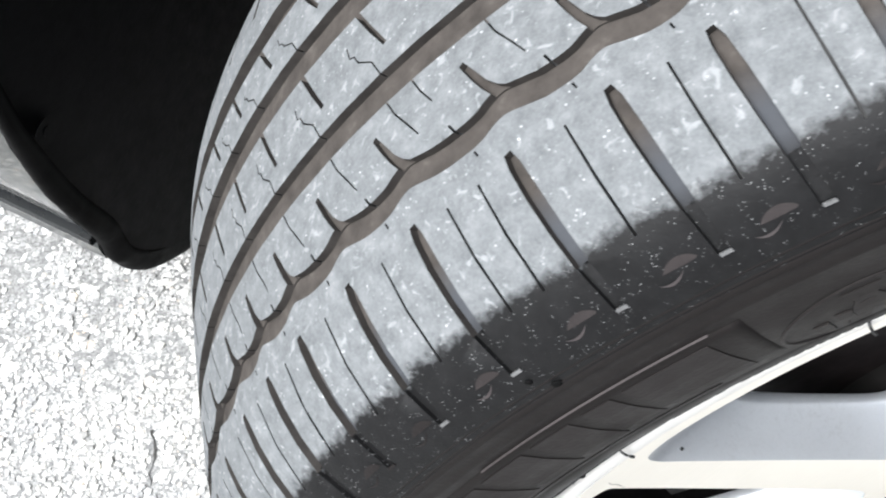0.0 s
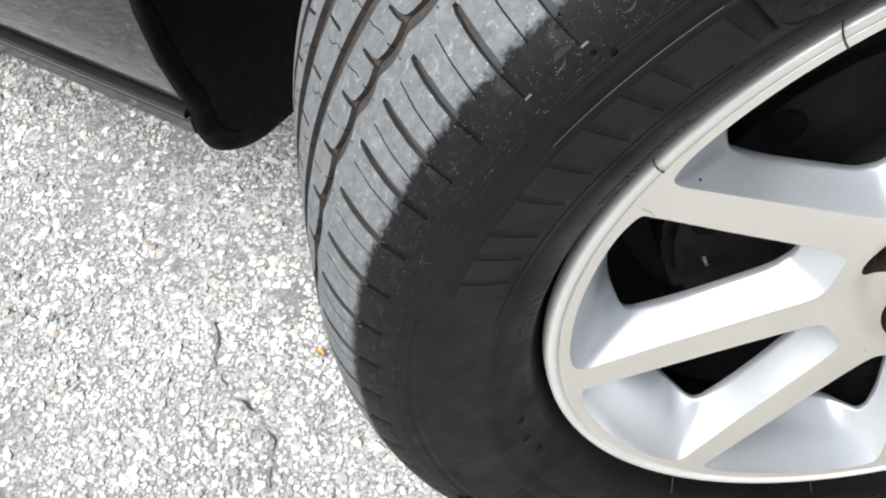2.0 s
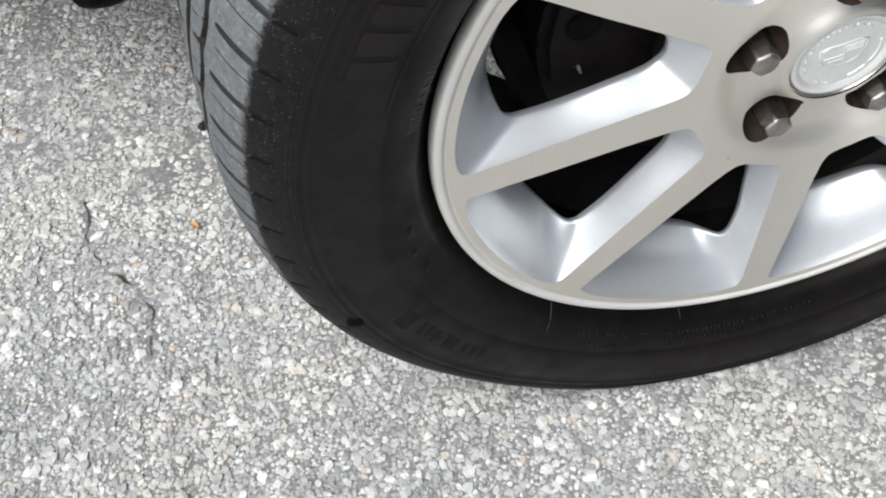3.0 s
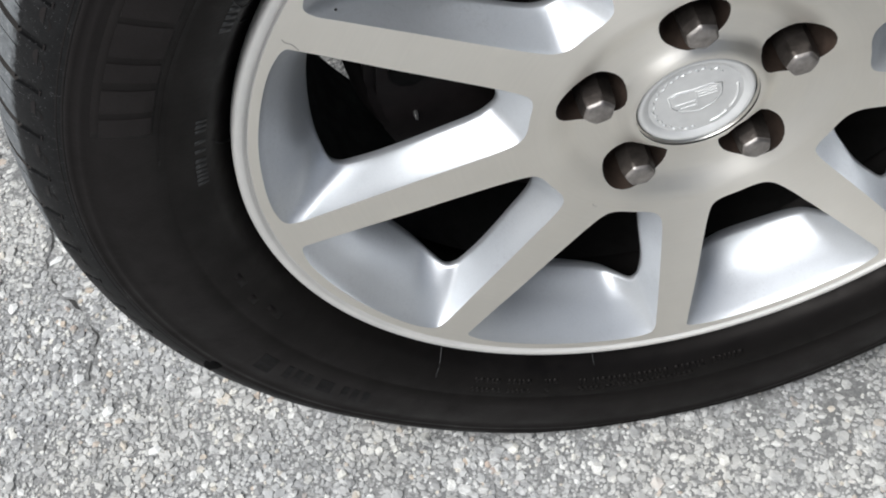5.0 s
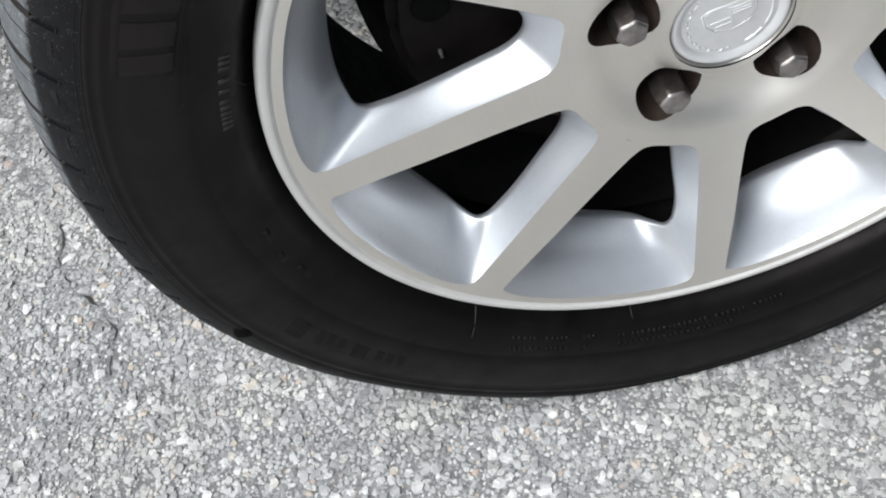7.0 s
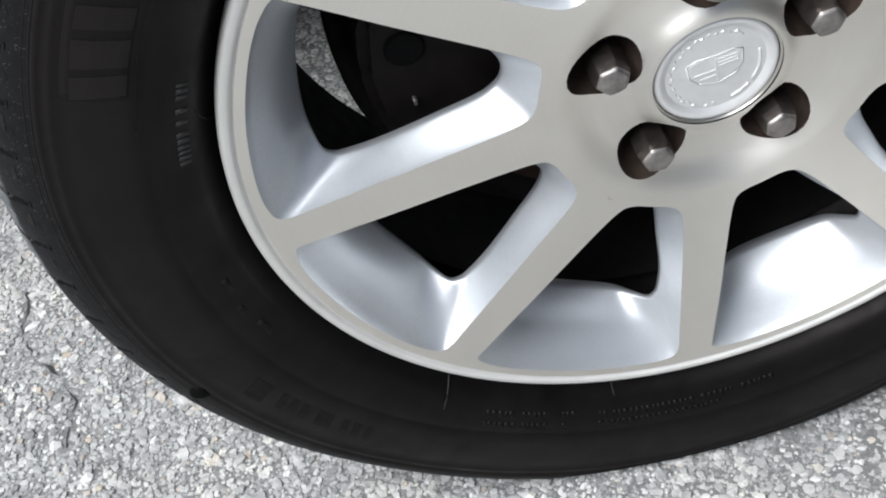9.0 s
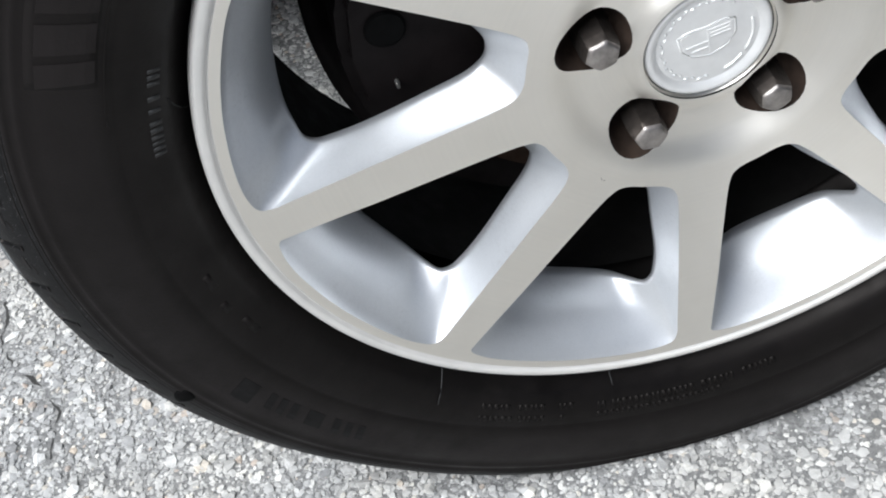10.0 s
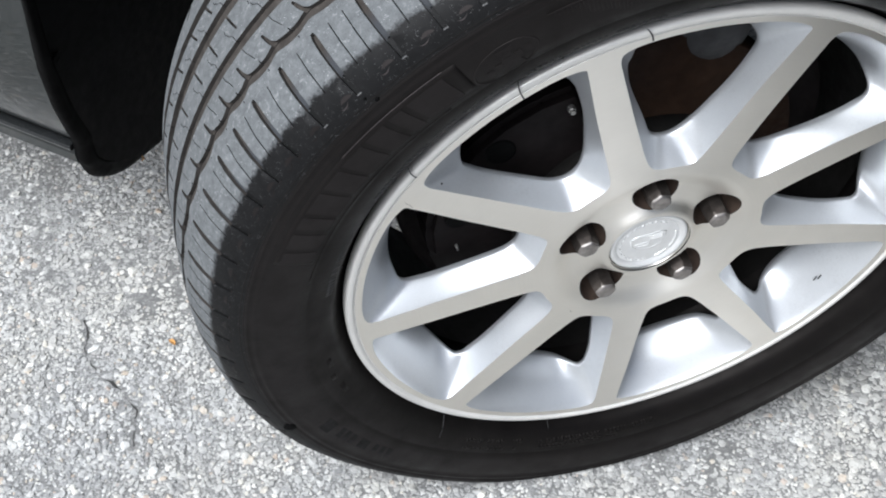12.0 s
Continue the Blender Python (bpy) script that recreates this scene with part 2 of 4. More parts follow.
PAINT.node_tree.nodes["Principled BSDF"].inputs["Coat Weight"].default_value = 0.8
PAINT.node_tree.nodes["Principled BSDF"].inputs["Coat Roughness"].default_value = 0.04
TRIMMAT = make_plain("sill_trim", (0.014, 0.015, 0.0155), 0.18, 0.0, 0.4, 30)
UNDER = make_plain("underbody_dark", (0.01, 0.01, 0.0095), 0.8, 0, 0.6, 20)
DISC = make_plain("brake_disc_iron", (0.036, 0.020, 0.0125), 0.65, 0, 0.7, 50, 0.2)
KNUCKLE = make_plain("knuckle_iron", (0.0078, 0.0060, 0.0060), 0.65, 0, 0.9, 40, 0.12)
BOLTMAT = make_plain("bolt_zinc", (0.5, 0.49, 0.47), 0.45, 0.9, 0.4, 150)
LIGHT_BLOB = make_plain("light_blob_grey", (0.10, 0.10, 0.102), 0.6, 0.2, 0.6, 60)
LEAFMAT = make_plain("dry_leaf", (0.5, 0.27, 0.08), 0.7, 0, 0.4, 90)
LEAFVEIN = make_plain("leaf_vein", (0.38, 0.2, 0.06), 0.7, 0, 0.4, 90)
STONE, BINDER, ASPHALT = make_stone(), make_binder(), make_asphalt()
PEBBLE = make_stone(False)
WHITE = make_plain("white_pebble", (0.72, 0.72, 0.7), 0.7, 0, 0.25, 300, 0.3, 0.2)
CRACKMAT = make_plain("crack_dirt", (0.055, 0.054, 0.052), 0.95, 0, 0.6, 200, 0.2)


# ---------------------------------------------------------------- mesh helpers
def mesh_ob(name, verts, faces, mat, parent=None, label="", smooth=True, mats=None, index=None):
    me = bpy.data.meshes.new(name)
    me.from_pydata([tuple(v) for v in verts], [], faces)
    for mt in mats or [mat]:
        me.materials.append(mt)
    me.polygons.foreach_set("use_smooth", [smooth] * len(me.polygons) if isinstance(smooth, bool) else smooth)
    if index is not None:
        me.polygons.foreach_set("material_index", index)
    me.update()
    ob = new(name, me)
    if parent:
        ob.parent = parent
    return tagged(ob, label)


def part(name, bm, material, parent, label="", smooth=True):
    me = bpy.data.meshes.new(name)
    bmesh.ops.recalc_face_normals(bm, faces=bm.faces[:])
    bm.to_mesh(me)
    bm.free()
    me.materials.append(material)
    me.polygons.foreach_set("use_smooth", [smooth] * len(me.polygons))
    ob = new(name, me)
    ob.parent = parent
    return tagged(ob, label)


def polar(r, deg, y=0.0):
    a = radians(deg)
    return Vector((r * math.cos(a), y, r * math.sin(a)))


def lathe(name, profile, mat, parent, label="", steps=180, fix=None, start=0.0, turn=360.0):
    """Turns a profile of (r, y) about the y axis."""
    closed = turn >= 360
    count = steps if closed else steps + 1
    verts = [polar(r, start + turn * k / steps, y) for k in range(count) for r, y in profile]
    if fix:
        verts = [fix(v) for v in verts]
    n, faces = len(profile), []
    for k in range(steps):
        a, b = k * n, ((k + 1) % count) * n
        faces += [(a + i, a + i + 1, b + i + 1, b + i) for i in range(n - 1)]
    ob = mesh_ob(name, verts, faces, mat, parent, label)
    return ob


def smooth_loop(points, per=6):
    """A closed Catmull-Rom line through points (tuples of any length)."""
    pts, out, n = [np.array(p, float) for p in points], [], len(points)
    for i in range(n):
        p0, p1, p2, p3 = pts[i - 1], pts[i], pts[(i + 1) % n], pts[(i + 2) % n]
        d0, d1, d2 = (max(np.linalg.norm(b - a), 1e-6) ** 0.5 for a, b in ((p0, p1), (p1, p2), (p2, p3)))
        m1 = (p1 - p0) / d0 - (p2 - p0) / (d0 + d1) + (p2 - p1) / d1
        m2 = (p2 - p1) / d1 - (p3 - p1) / (d1 + d2) + (p3 - p2) / d2
        m1, m2 = m1 * d1, m2 * d1
        for k in range(per):
            t = k / per
            out.append((2 * t**3 - 3 * t**2 + 1) * p1 + (t**3 - 2 * t**2 + t) * m1 + (-2 * t**3 + 3 * t**2) * p2 + (t**3 - t**2) * m2)
    return out


def inside(p, poly):
    x, y = p
    hit = False
    for (x1, y1), (x2, y2) in zip(poly, poly[1:] + poly[:1]):
        if (y1 > y) != (y2 > y) and x < (x2 - x1) * (y - y1) / (y2 - y1) + x1:
            hit = not hit
    return hit


def slab(bm, outline, depth):
    """Adds a prism: a loop of Vectors and a shift."""
    lo = [bm.verts.new(p) for p in outline]
    hi = [bm.verts.new(Vector(p) + Vector(depth)) for p in outline]
    bm.faces.new(lo)
    bm.faces.new(hi[::-1])
    for i in range(len(lo)):
        bm.faces.new((lo[i], lo[i - 1], hi[i - 1], hi[i]))


def tube(points, radius, sides=6, taper=0.0):
    """Vertices and faces of a tube along points."""
    verts, faces = [], []
    for i, p in enumerate(points):
        d = (Vector(points[min(i + 1, len(points) - 1)]) - Vector(points[max(i - 1, 0)])).normalized()
        a = d.orthogonal().normalized()
        b = d.cross(a)
        r = radius * (1 - taper * i / (len(points) - 1))
        verts += [Vector(p) + r * (math.cos(2 * math.pi * k / sides) * a + math.sin(2 * math.pi * k / sides) * b) for k in range(sides)]
    for i in range(len(points) - 1):
        for k in range(sides):
            j = (k + 1) % sides
            faces.append((i * sides + k, i * sides + j, (i + 1) * sides + j, (i + 1) * sides + k))
    faces.append(tuple(range(sides))[::-1])
    faces.append(tuple(range((len(points) - 1) * sides, len(points) * sides)))
    return verts, faces


# ---------------------------------------------------------------- the ground
# wheel frame: x along the wheel, y into the car along its axle, z up; its centre stands HUB above the ground
HUB = 0.33467
WHEEL = Matrix(((0.9984, 0.0, 0.0564, 0), (0.0028, 0.9988, -0.0487, 0), (-0.0564, 0.0488, 0.9972, HUB), (0, 0, 0, 1)))
CRACKS = (([(-0.475, 0.300), (-0.473, 0.279), (-0.476, 0.262), (-0.475, 0.245), (-0.463, 0.223), (-0.447, 0.201), (-0.440, 0.184), (-0.434, 0.172), (-0.438, 0.154), (-0.442, 0.130)], 0.0036),
          ([(-0.658, 0.353), (-0.638, 0.341), (-0.618, 0.332), (-0.601, 0.338)], 0.0022),
          ([(-0.392, 0.129), (-0.390, 0.120), (-0.394, 0.107)], 0.0026))


def build_ground():
    bm = bmesh.new()
    along = [-2500, -300, -40, -8, -2.5, -1.0, 0.62, 2.5, 8, 40, 300, 2500]
    across = [-2500, -300, -40, -8, -2.5, -0.34, 0.86, 2.5, 8, 40, 300, 2500]
    grid = [[bm.verts.new((x, y, 0)) for x in along] for y in across]
    for j in range(len(across) - 1):
        for i in range(len(along) - 1):
            f = bm.faces.new((grid[j][i], grid[j][i + 1], grid[j + 1][i + 1], grid[j + 1][i]))
            f.material_index = 0 if i == j == 5 else 1
    me = bpy.data.meshes.new("ground")
    bm.to_mesh(me)
    bm.free()
    me.materials.append(BINDER)
    me.materials.append(ASPHALT)
    return tagged(new("ground", me), "pale grey worn asphalt with exposed pebble aggregate", "ground", kind="structure")


def build_crack(line, wide):
    """A dirty crack: a ragged dark ribbon in the gap between the stones."""
    pts = smooth_path(line, 8)
    verts, faces = [], []
    for i, (x, y) in enumerate(pts):
        dx, dy = np.array(pts[min(i + 1, len(pts) - 1)]) - np.array(pts[max(i - 1, 0)])
        d = math.hypot(dx, dy)
        w = wide * max(0.03, 0.42 + 1.5 * noise.noise((x * 55, y * 55, 1)))
        j = 0.0028 * noise.noise((x * 150, y * 150, 5))
        for k in (-0.5, 0.5):
            verts.append((x - dy / d * (w * k + j), y + dx / d * (w * k + j), 0.0005))
    faces = [(2 * i, 2 * i + 1, 2 * i + 3, 2 * i + 2) for i in range(len(pts) - 1)]
    return mesh_ob("crack", verts, faces, CRACKMAT, ground, "thin dark crack")


def smooth_path(line, per):
    out = []
    ext = [line[0]] + list(line) + [line[-1]]
    for i in range(1, len(ext) - 2):
        p0, p1, p2, p3 = (np.array(p) for p in ext[i - 1 : i + 3])
        out += [tuple(0.5 * (2 * p1 + (p2 - p0) * t + (2 * p0 - 5 * p1 + 4 * p2 - p3) * t * t + (3 * p1 - p0 - 3 * p2 + p3) * t**3)) for t in np.arange(per) / per]
    return out + [tuple(line[-1])]


def build_stones():
    """The aggregate of the asphalt: small embedded stones, some sunk in the binder."""
    rng = np.random.default_rng(7)

    def grid(x0, x1, y0, y1, step):
        gx, gy = np.meshgrid(np.arange(x0, x1, step), np.arange(y0, y1, step))
        p = np.stack([gx.ravel(), gy.ravel()], 1) + rng.uniform(-0.48, 0.48, (gx.size, 2)) * step
        return p, np.full(len(p), step)

    near, far = grid(-0.78, 0.30, -0.34, 0.36, 0.0037), grid(-1.0, 0.62, -0.34, 0.86, 0.0048)
    back = grid(-0.95, -0.30, 0.36, 0.62, 0.0039)
    fx, fy = far[0][:, 0], far[0][:, 1]
    out = ~((fx > -0.78) & (fx < 0.30) & (fy < 0.36)) & ~((fx > -0.95) & (fx < -0.30) & (fy >= 0.36) & (fy < 0.62))
    c, step = np.concatenate([near[0], back[0], far[0][out]]), np.concatenate([near[1], back[1], far[1][out]])
    keep = np.ones(len(c), bool)
    keep &= ~((c[:, 0] > 0.25) & (c[:, 1] > 0.3))
    keep &= ~((c[:, 0] > -0.12) & (c[:, 0] < 0.12) & (c[:, 1] > 0.04) & (c[:, 1] < 0.17))
    for line, wide in CRACKS:
        for (ax, ay), (bx, by) in zip(line, line[1:]):
            d = np.array([bx - ax, by - ay])
            t = np.clip(((c - (ax, ay)) @ d) / (d @ d), 0, 1)
            off = np.linalg.norm(c - (np.array([ax, ay]) + t[:, None] * d), axis=1)
            keep &= off > wide * rng.uniform(0.4, 1.3, len(c))
    keep &= np.hypot(c[:, 0] - CRACKS[0][0][-1][0], (c[:, 1] - CRACKS[0][0][-1][1]) * 0.6) > 0.0065
    c, step = c[keep], step[keep]
    patch = np.array([noise.noise((x * 5, y * 5, 3.1)) + 0.5 * noise.noise((x * 23, y * 23, 9.0)) for x, y in c])
    n = len(c)
    size = step * np.clip(rng.lognormal(-0.5, 0.42, n), 0.3, 1.7)
    tall = size * rng.uniform(0.3, 0.7, n)
    base = -size * 0.15 - np.clip(patch - 0.02, 0, 1) * 0.0022
    ang, squash = rng.uniform(0, 6.28, n), rng.uniform(0.6, 1.0, n)
    k = np.arange(6) / 6 * 2 * np.pi
    ring = np.stack([np.cos(k), np.sin(k)], 1)
    verts = np.zeros((n, 13, 3))
    jit = rng.uniform(0.74, 1.2, (n, 6, 1))
    for lo, hi, scale, zf in ((0, 6, 1.0, 0.25), (6, 12, 0.78, 0.9)):
        p = ring[None] * jit * scale * size[:, None, None]
        p[:, :, 1] *= squash[:, None]
        verts[:, lo:hi, 0] = p[..., 0] * np.cos(ang)[:, None] - p[..., 1] * np.sin(ang)[:, None] + c[:, :1]
        verts[:, lo:hi, 1] = p[..., 0] * np.sin(ang)[:, None] + p[..., 1] * np.cos(ang)[:, None] + c[:, 1:]
        verts[:, lo:hi, 2] = base[:, None] + (tall * zf)[:, None] * rng.uniform(0.6, 1.3, (n, 6))
    verts[:, :6, 2] = np.minimum(verts[:, :6, 2], 0.0) - 0.0006
    verts[:, 12, :2], verts[:, 12, 2] = c, base + tall
    tri = []
    for i in range(6):
        j = (i + 1) % 6
        tri += [(i, j, 6 + j), (i, 6 + j, 6 + i), (6 + i, 6 + j, 12)]
    faces = (np.array(tri)[None] + np.arange(n)[:, None, None] * 13).reshape(-1, 3)
    me = bpy.data.meshes.new("aggregate")
    me.vertices.add(n * 13)
    me.vertices.foreach_set("co", verts.ravel())
    me.loops.add(faces.size)
    me.loops.foreach_set("vertex_index", faces.ravel().astype(np.int32))
    me.polygons.add(len(faces))
    me.polygons.foreach_set("loop_start", np.arange(0, faces.size, 3, dtype=np.int32))
    me.polygons.foreach_set("use_smooth", np.zeros(len(faces), bool))
    me.update(calc_edges=True)
    me.materials.append(STONE)
    return tagged(new("aggregate", me), "small grey, white and tan pebbles set in the asphalt", "pebbles", kind="stuff")


# ---------------------------------------------------------------- the tyre
MID = 0.1015            # middle of the tread along the axle
HALF = [(0.2480, 0.0150), (0.2500, 0.0120), (0.2525, 0.0096), (0.2560, 0.0060), (0.2585, 0.0018), (0.2610, -0.0032), (0.2645, -0.0072), (0.2740, -0.0122),
        (0.2835, -0.0152), (0.2845, -0.0150), (0.2855, -0.0158), (0.2940, -0.0174), (0.3050, -0.0180), (0.3150, -0.0175), (0.3215, -0.0165),
        (0.3228, -0.0170), (0.3240, -0.0163), (0.3275, -0.0155), (0.3285, -0.0160), (0.3300, -0.0148)]
CROWN = [(0.3300, -0.0148), (0.3370, -0.0122), (0.3430, -0.0082), (0.3490, -0.0025), (0.3540, 0.0055), (0.3585, 0.0150), (0.3620, 0.0250),
         (0.3643, 0.0350), (0.3657, 0.0500), (0.3667, 0.0750), (0.3670, MID)]


def dense(points, per):
    out = []
    ext = [tuple(2 * a - b for a, b in zip(points[0], points[1]))] + list(points) + [tuple(2 * a - b for a, b in zip(points[-1], points[-2]))]
    for i in range(1, len(ext) - 2):
        p0, p1, p2, p3 = (np.array(p) for p in ext[i - 1 : i + 3])
        for k in range(per):
            t = k / per
            out.append(0.5 * (2 * p1 + (p2 - p0) * t + (2 * p0 - 5 * p1 + 4 * p2 - p3) * t * t + (3 * p1 - p0 - 3 * p2 + p3) * t**3))
    return np.array(out + [np.array(points[-1])])


OUTER = dense(CROWN, 8)
FULL = np.concatenate([OUTER, [(r, 2 * MID - y) for r, y in OUTER[-2::-1]]])
ARC = np.concatenate([[0], np.cumsum(np.linalg.norm(np.diff(FULL, axis=0), axis=1))])
DEG = 0.00638           # metres of tread to a degree


def arc_of(y):
    return float(np.interp(y, FULL[:, 1], ARC))


def tread_point(deg, s, deep=0.0):
    r, y = np.interp(s, ARC, FULL[:, 0]), np.interp(s, ARC, FULL[:, 1])
    e = 0.003
    t = np.array([np.interp(s + e, ARC, FULL[:, 0]) - np.interp(s - e, ARC, FULL[:, 0]), np.interp(s + e, ARC, FULL[:, 1]) - np.interp(s - e, ARC, FULL[:, 1])])
    t /= np.linalg.norm(t)
    return polar(r - t[1] * deep, deg, y + t[0] * deep)


def settle(v):
    """The tyre flattens where it meets the ground, and its walls bulge a little above."""
    w = WHEEL @ v
    low = max(0.0, 0.09 - w.z) / 0.09
    w.y += (-0.007 if v.y < MID else 0.007) * low**2 * min(1, abs(v.y - MID) / 0.11)
    if w.z < 0.012:
        w.z = 0.0015 + 0.0105 * math.exp((w.z - 0.012) / 0.0105)
    return WHEEL_BACK @ w


WHEEL_BACK = WHEEL.inverted()
# the pitches of the tread pattern, by the angle of each shoulder groove
SEEN = [124.5, 129.0, 134.1, 140.0, 145.1, 150.0, 154.2, 158.4]
STEP = (360 - (SEEN[-1] - SEEN[0])) / 63
PITCH = SEEN + [SEEN[-1] + STEP * k for k in range(1, 63)]
SLANT = {0: 1.1, 1: 1.1, 2: 1.05, 3: 0.7, 4: 0.5, 5: 0.5, 6: 0.5, 7: 0.5}


def stripe(points, wide):
    """A band round a line of (b degrees, y, width factor) in the plane of the tread, as a polygon of (u, s)."""
    line = [np.array([b * DEG, arc_of(y)]) for b, y, _ in points]
    left, right = [], []
    for i, p in enumerate(line):
        d = line[min(i + 1, len(line) - 1)] - line[max(i - 1, 0)]
        d /= np.linalg.norm(d)
        off = np.array([-d[1], d[0]]) * wide * points[i][2] / 2
        left.append(tuple(p + off))
        right.append(tuple(p - off))
    return left + right[::-1]


def cell_bands(lo, hi, k):
    """The grooves and sipes of one pitch from lo to hi degrees about its shoulder groove: (polygon, depth, floor)."""
    s = (hi - lo) / 5.22
    far, g = 0.4, SLANT.get(k, 0.8)
    out = []

    def ring(y0, y1, deep):
        out.append(([(DEG * (lo - far), arc_of(y0)), (DEG * (hi + far), arc_of(y0)), (DEG * (hi + far), arc_of(y1)), (DEG * (lo - far), arc_of(y1))], deep, 1))

    ring(0.0748, 0.0860, 0.0032)
    ring(0.1140, 0.1275, 0.0035)
    ring(0.1475, 0.1570, 0.0040)
    # zigzag groove beside the shoulder
    knots = [(lo - far, 0.0446), (lo, 0.0446), (-2.0 * s, 0.0452), (-1.3 * s, 0.0463), (-0.6 * s, 0.0474), (-0.15 * s, 0.0473), (0.35 * s, 0.0464), (0.9 * s, 0.0451), (1.7 * s, 0.0445), (hi, 0.0446), (hi + far, 0.0446)]
    zig = smooth_path(knots, 3)
    up = [(DEG * b, arc_of(y + 0.0045)) for b, y in zig]
    dn = [(DEG * b, arc_of(y - 0.0042)) for b, y in zig]
    out.append((up + dn[::-1], 0.0031, 1))
    out.append((stripe([(-0.7 * s, 0.0495, 1.6), (-0.32 * s, 0.0522, 1.15), (0.1 * s, 0.0560, 0.95), (0.45 * s, 0.0605, 0.9), (0.92 * s, 0.0668, 0.6)], 0.0030), 0.0024, 1))
    # shoulder groove, and its narrower end on the sidewall
    out.append((stripe([(0.06, 0.0330, 0.55), (-0.06 * g, 0.0290, 0.95), (-0.26 * g, 0.020, 1.1), (-0.48 * g, 0.0100, 1.1), (-0.7 * g, 0.0, 1.05)], 0.0044), 0.0030, 1))
    out.append((stripe([(-0.7 * g, 0.0, 1.0), (-0.94 * g, -0.0102, 1.0)], 0.0040), 0.0016, 0))
    thin, d = 0.00062, 0.003
    sip = {0: [(2.0, 1.4)], 1: [(2.3, 1.7)], 2: [(1.9, 1.4)], 3: [(2.5, 2.1), (-2.1, -2.6)], 4: [(2.4, 2.3)], 5: [(2.0, 2.1)], 6: [(2.0, 2.0)]}.get(k, [(2.1 * s, 1.6 * s)])
    for b0, b1 in sip:
        out.append((stripe([(b0, 0.0305, 0.8), ((b0 + b1) / 2, 0.015, 1.0), (b1, -0.0005, 1.0)], thin * 1.45), d, 2))
    # first rib: curved sipes, and ticks by the zigzag
    for b in ((-0.3, -2.1) if k == 3 else (-0.8,)):
        out.append((stripe([(b, 0.0752, 1), (b - 0.35, 0.0690, 1), (b - 0.95, 0.0625, 1), (b - 1.45, 0.0568, 0.8)], thin), d, 2))
    out.append((stripe([(2.3 * s, 0.0520, 1), (1.95 * s, 0.0470, 1)], thin * 1.3), d, 2))
    out.append((stripe([(1.45 * s, 0.0395, 1), (1.35 * s, 0.0375, 0.8)], thin * 1.2), d, 2))
    # second and third ribs: wavy sipes and short wide ticks
    for y0, y1, sh in ((0.0862, 0.1135, 0.0), (0.1280, 0.1475, 0.9)):
        w = y1 - y0
        out.append((stripe([((-0.35 + sh) * s, y0 - 0.001, 1), ((0.1 + sh) * s, y0 + 0.24 * w, 1), ((0.95 + sh) * s, y0 + 0.40 * w, 1), ((1.15 + sh) * s, y0 + 0.52 * w, 1),
                            ((1.45 + sh) * s, y0 + 0.55 * w, 1), ((1.55 + sh) * s, y0 + 0.72 * w, 1)], thin * 0.9), d, 2))
        out.append((stripe([((0.45 - sh) * s, y1 + 0.001, 1), ((-0.25 - sh) * s, y1 - 0.34 * w, 1), ((-0.95 - sh) * s, y1 - 0.68 * w, 0.8)], 0.0021), 0.0035, 1))
    # far shoulder
    out.append((stripe([(0.5 * s, 0.1700, 0.7), (0.0, 0.185, 1), (-0.4 * s, 0.2, 1)], 0.0042), 0.0042, 1))
    return out


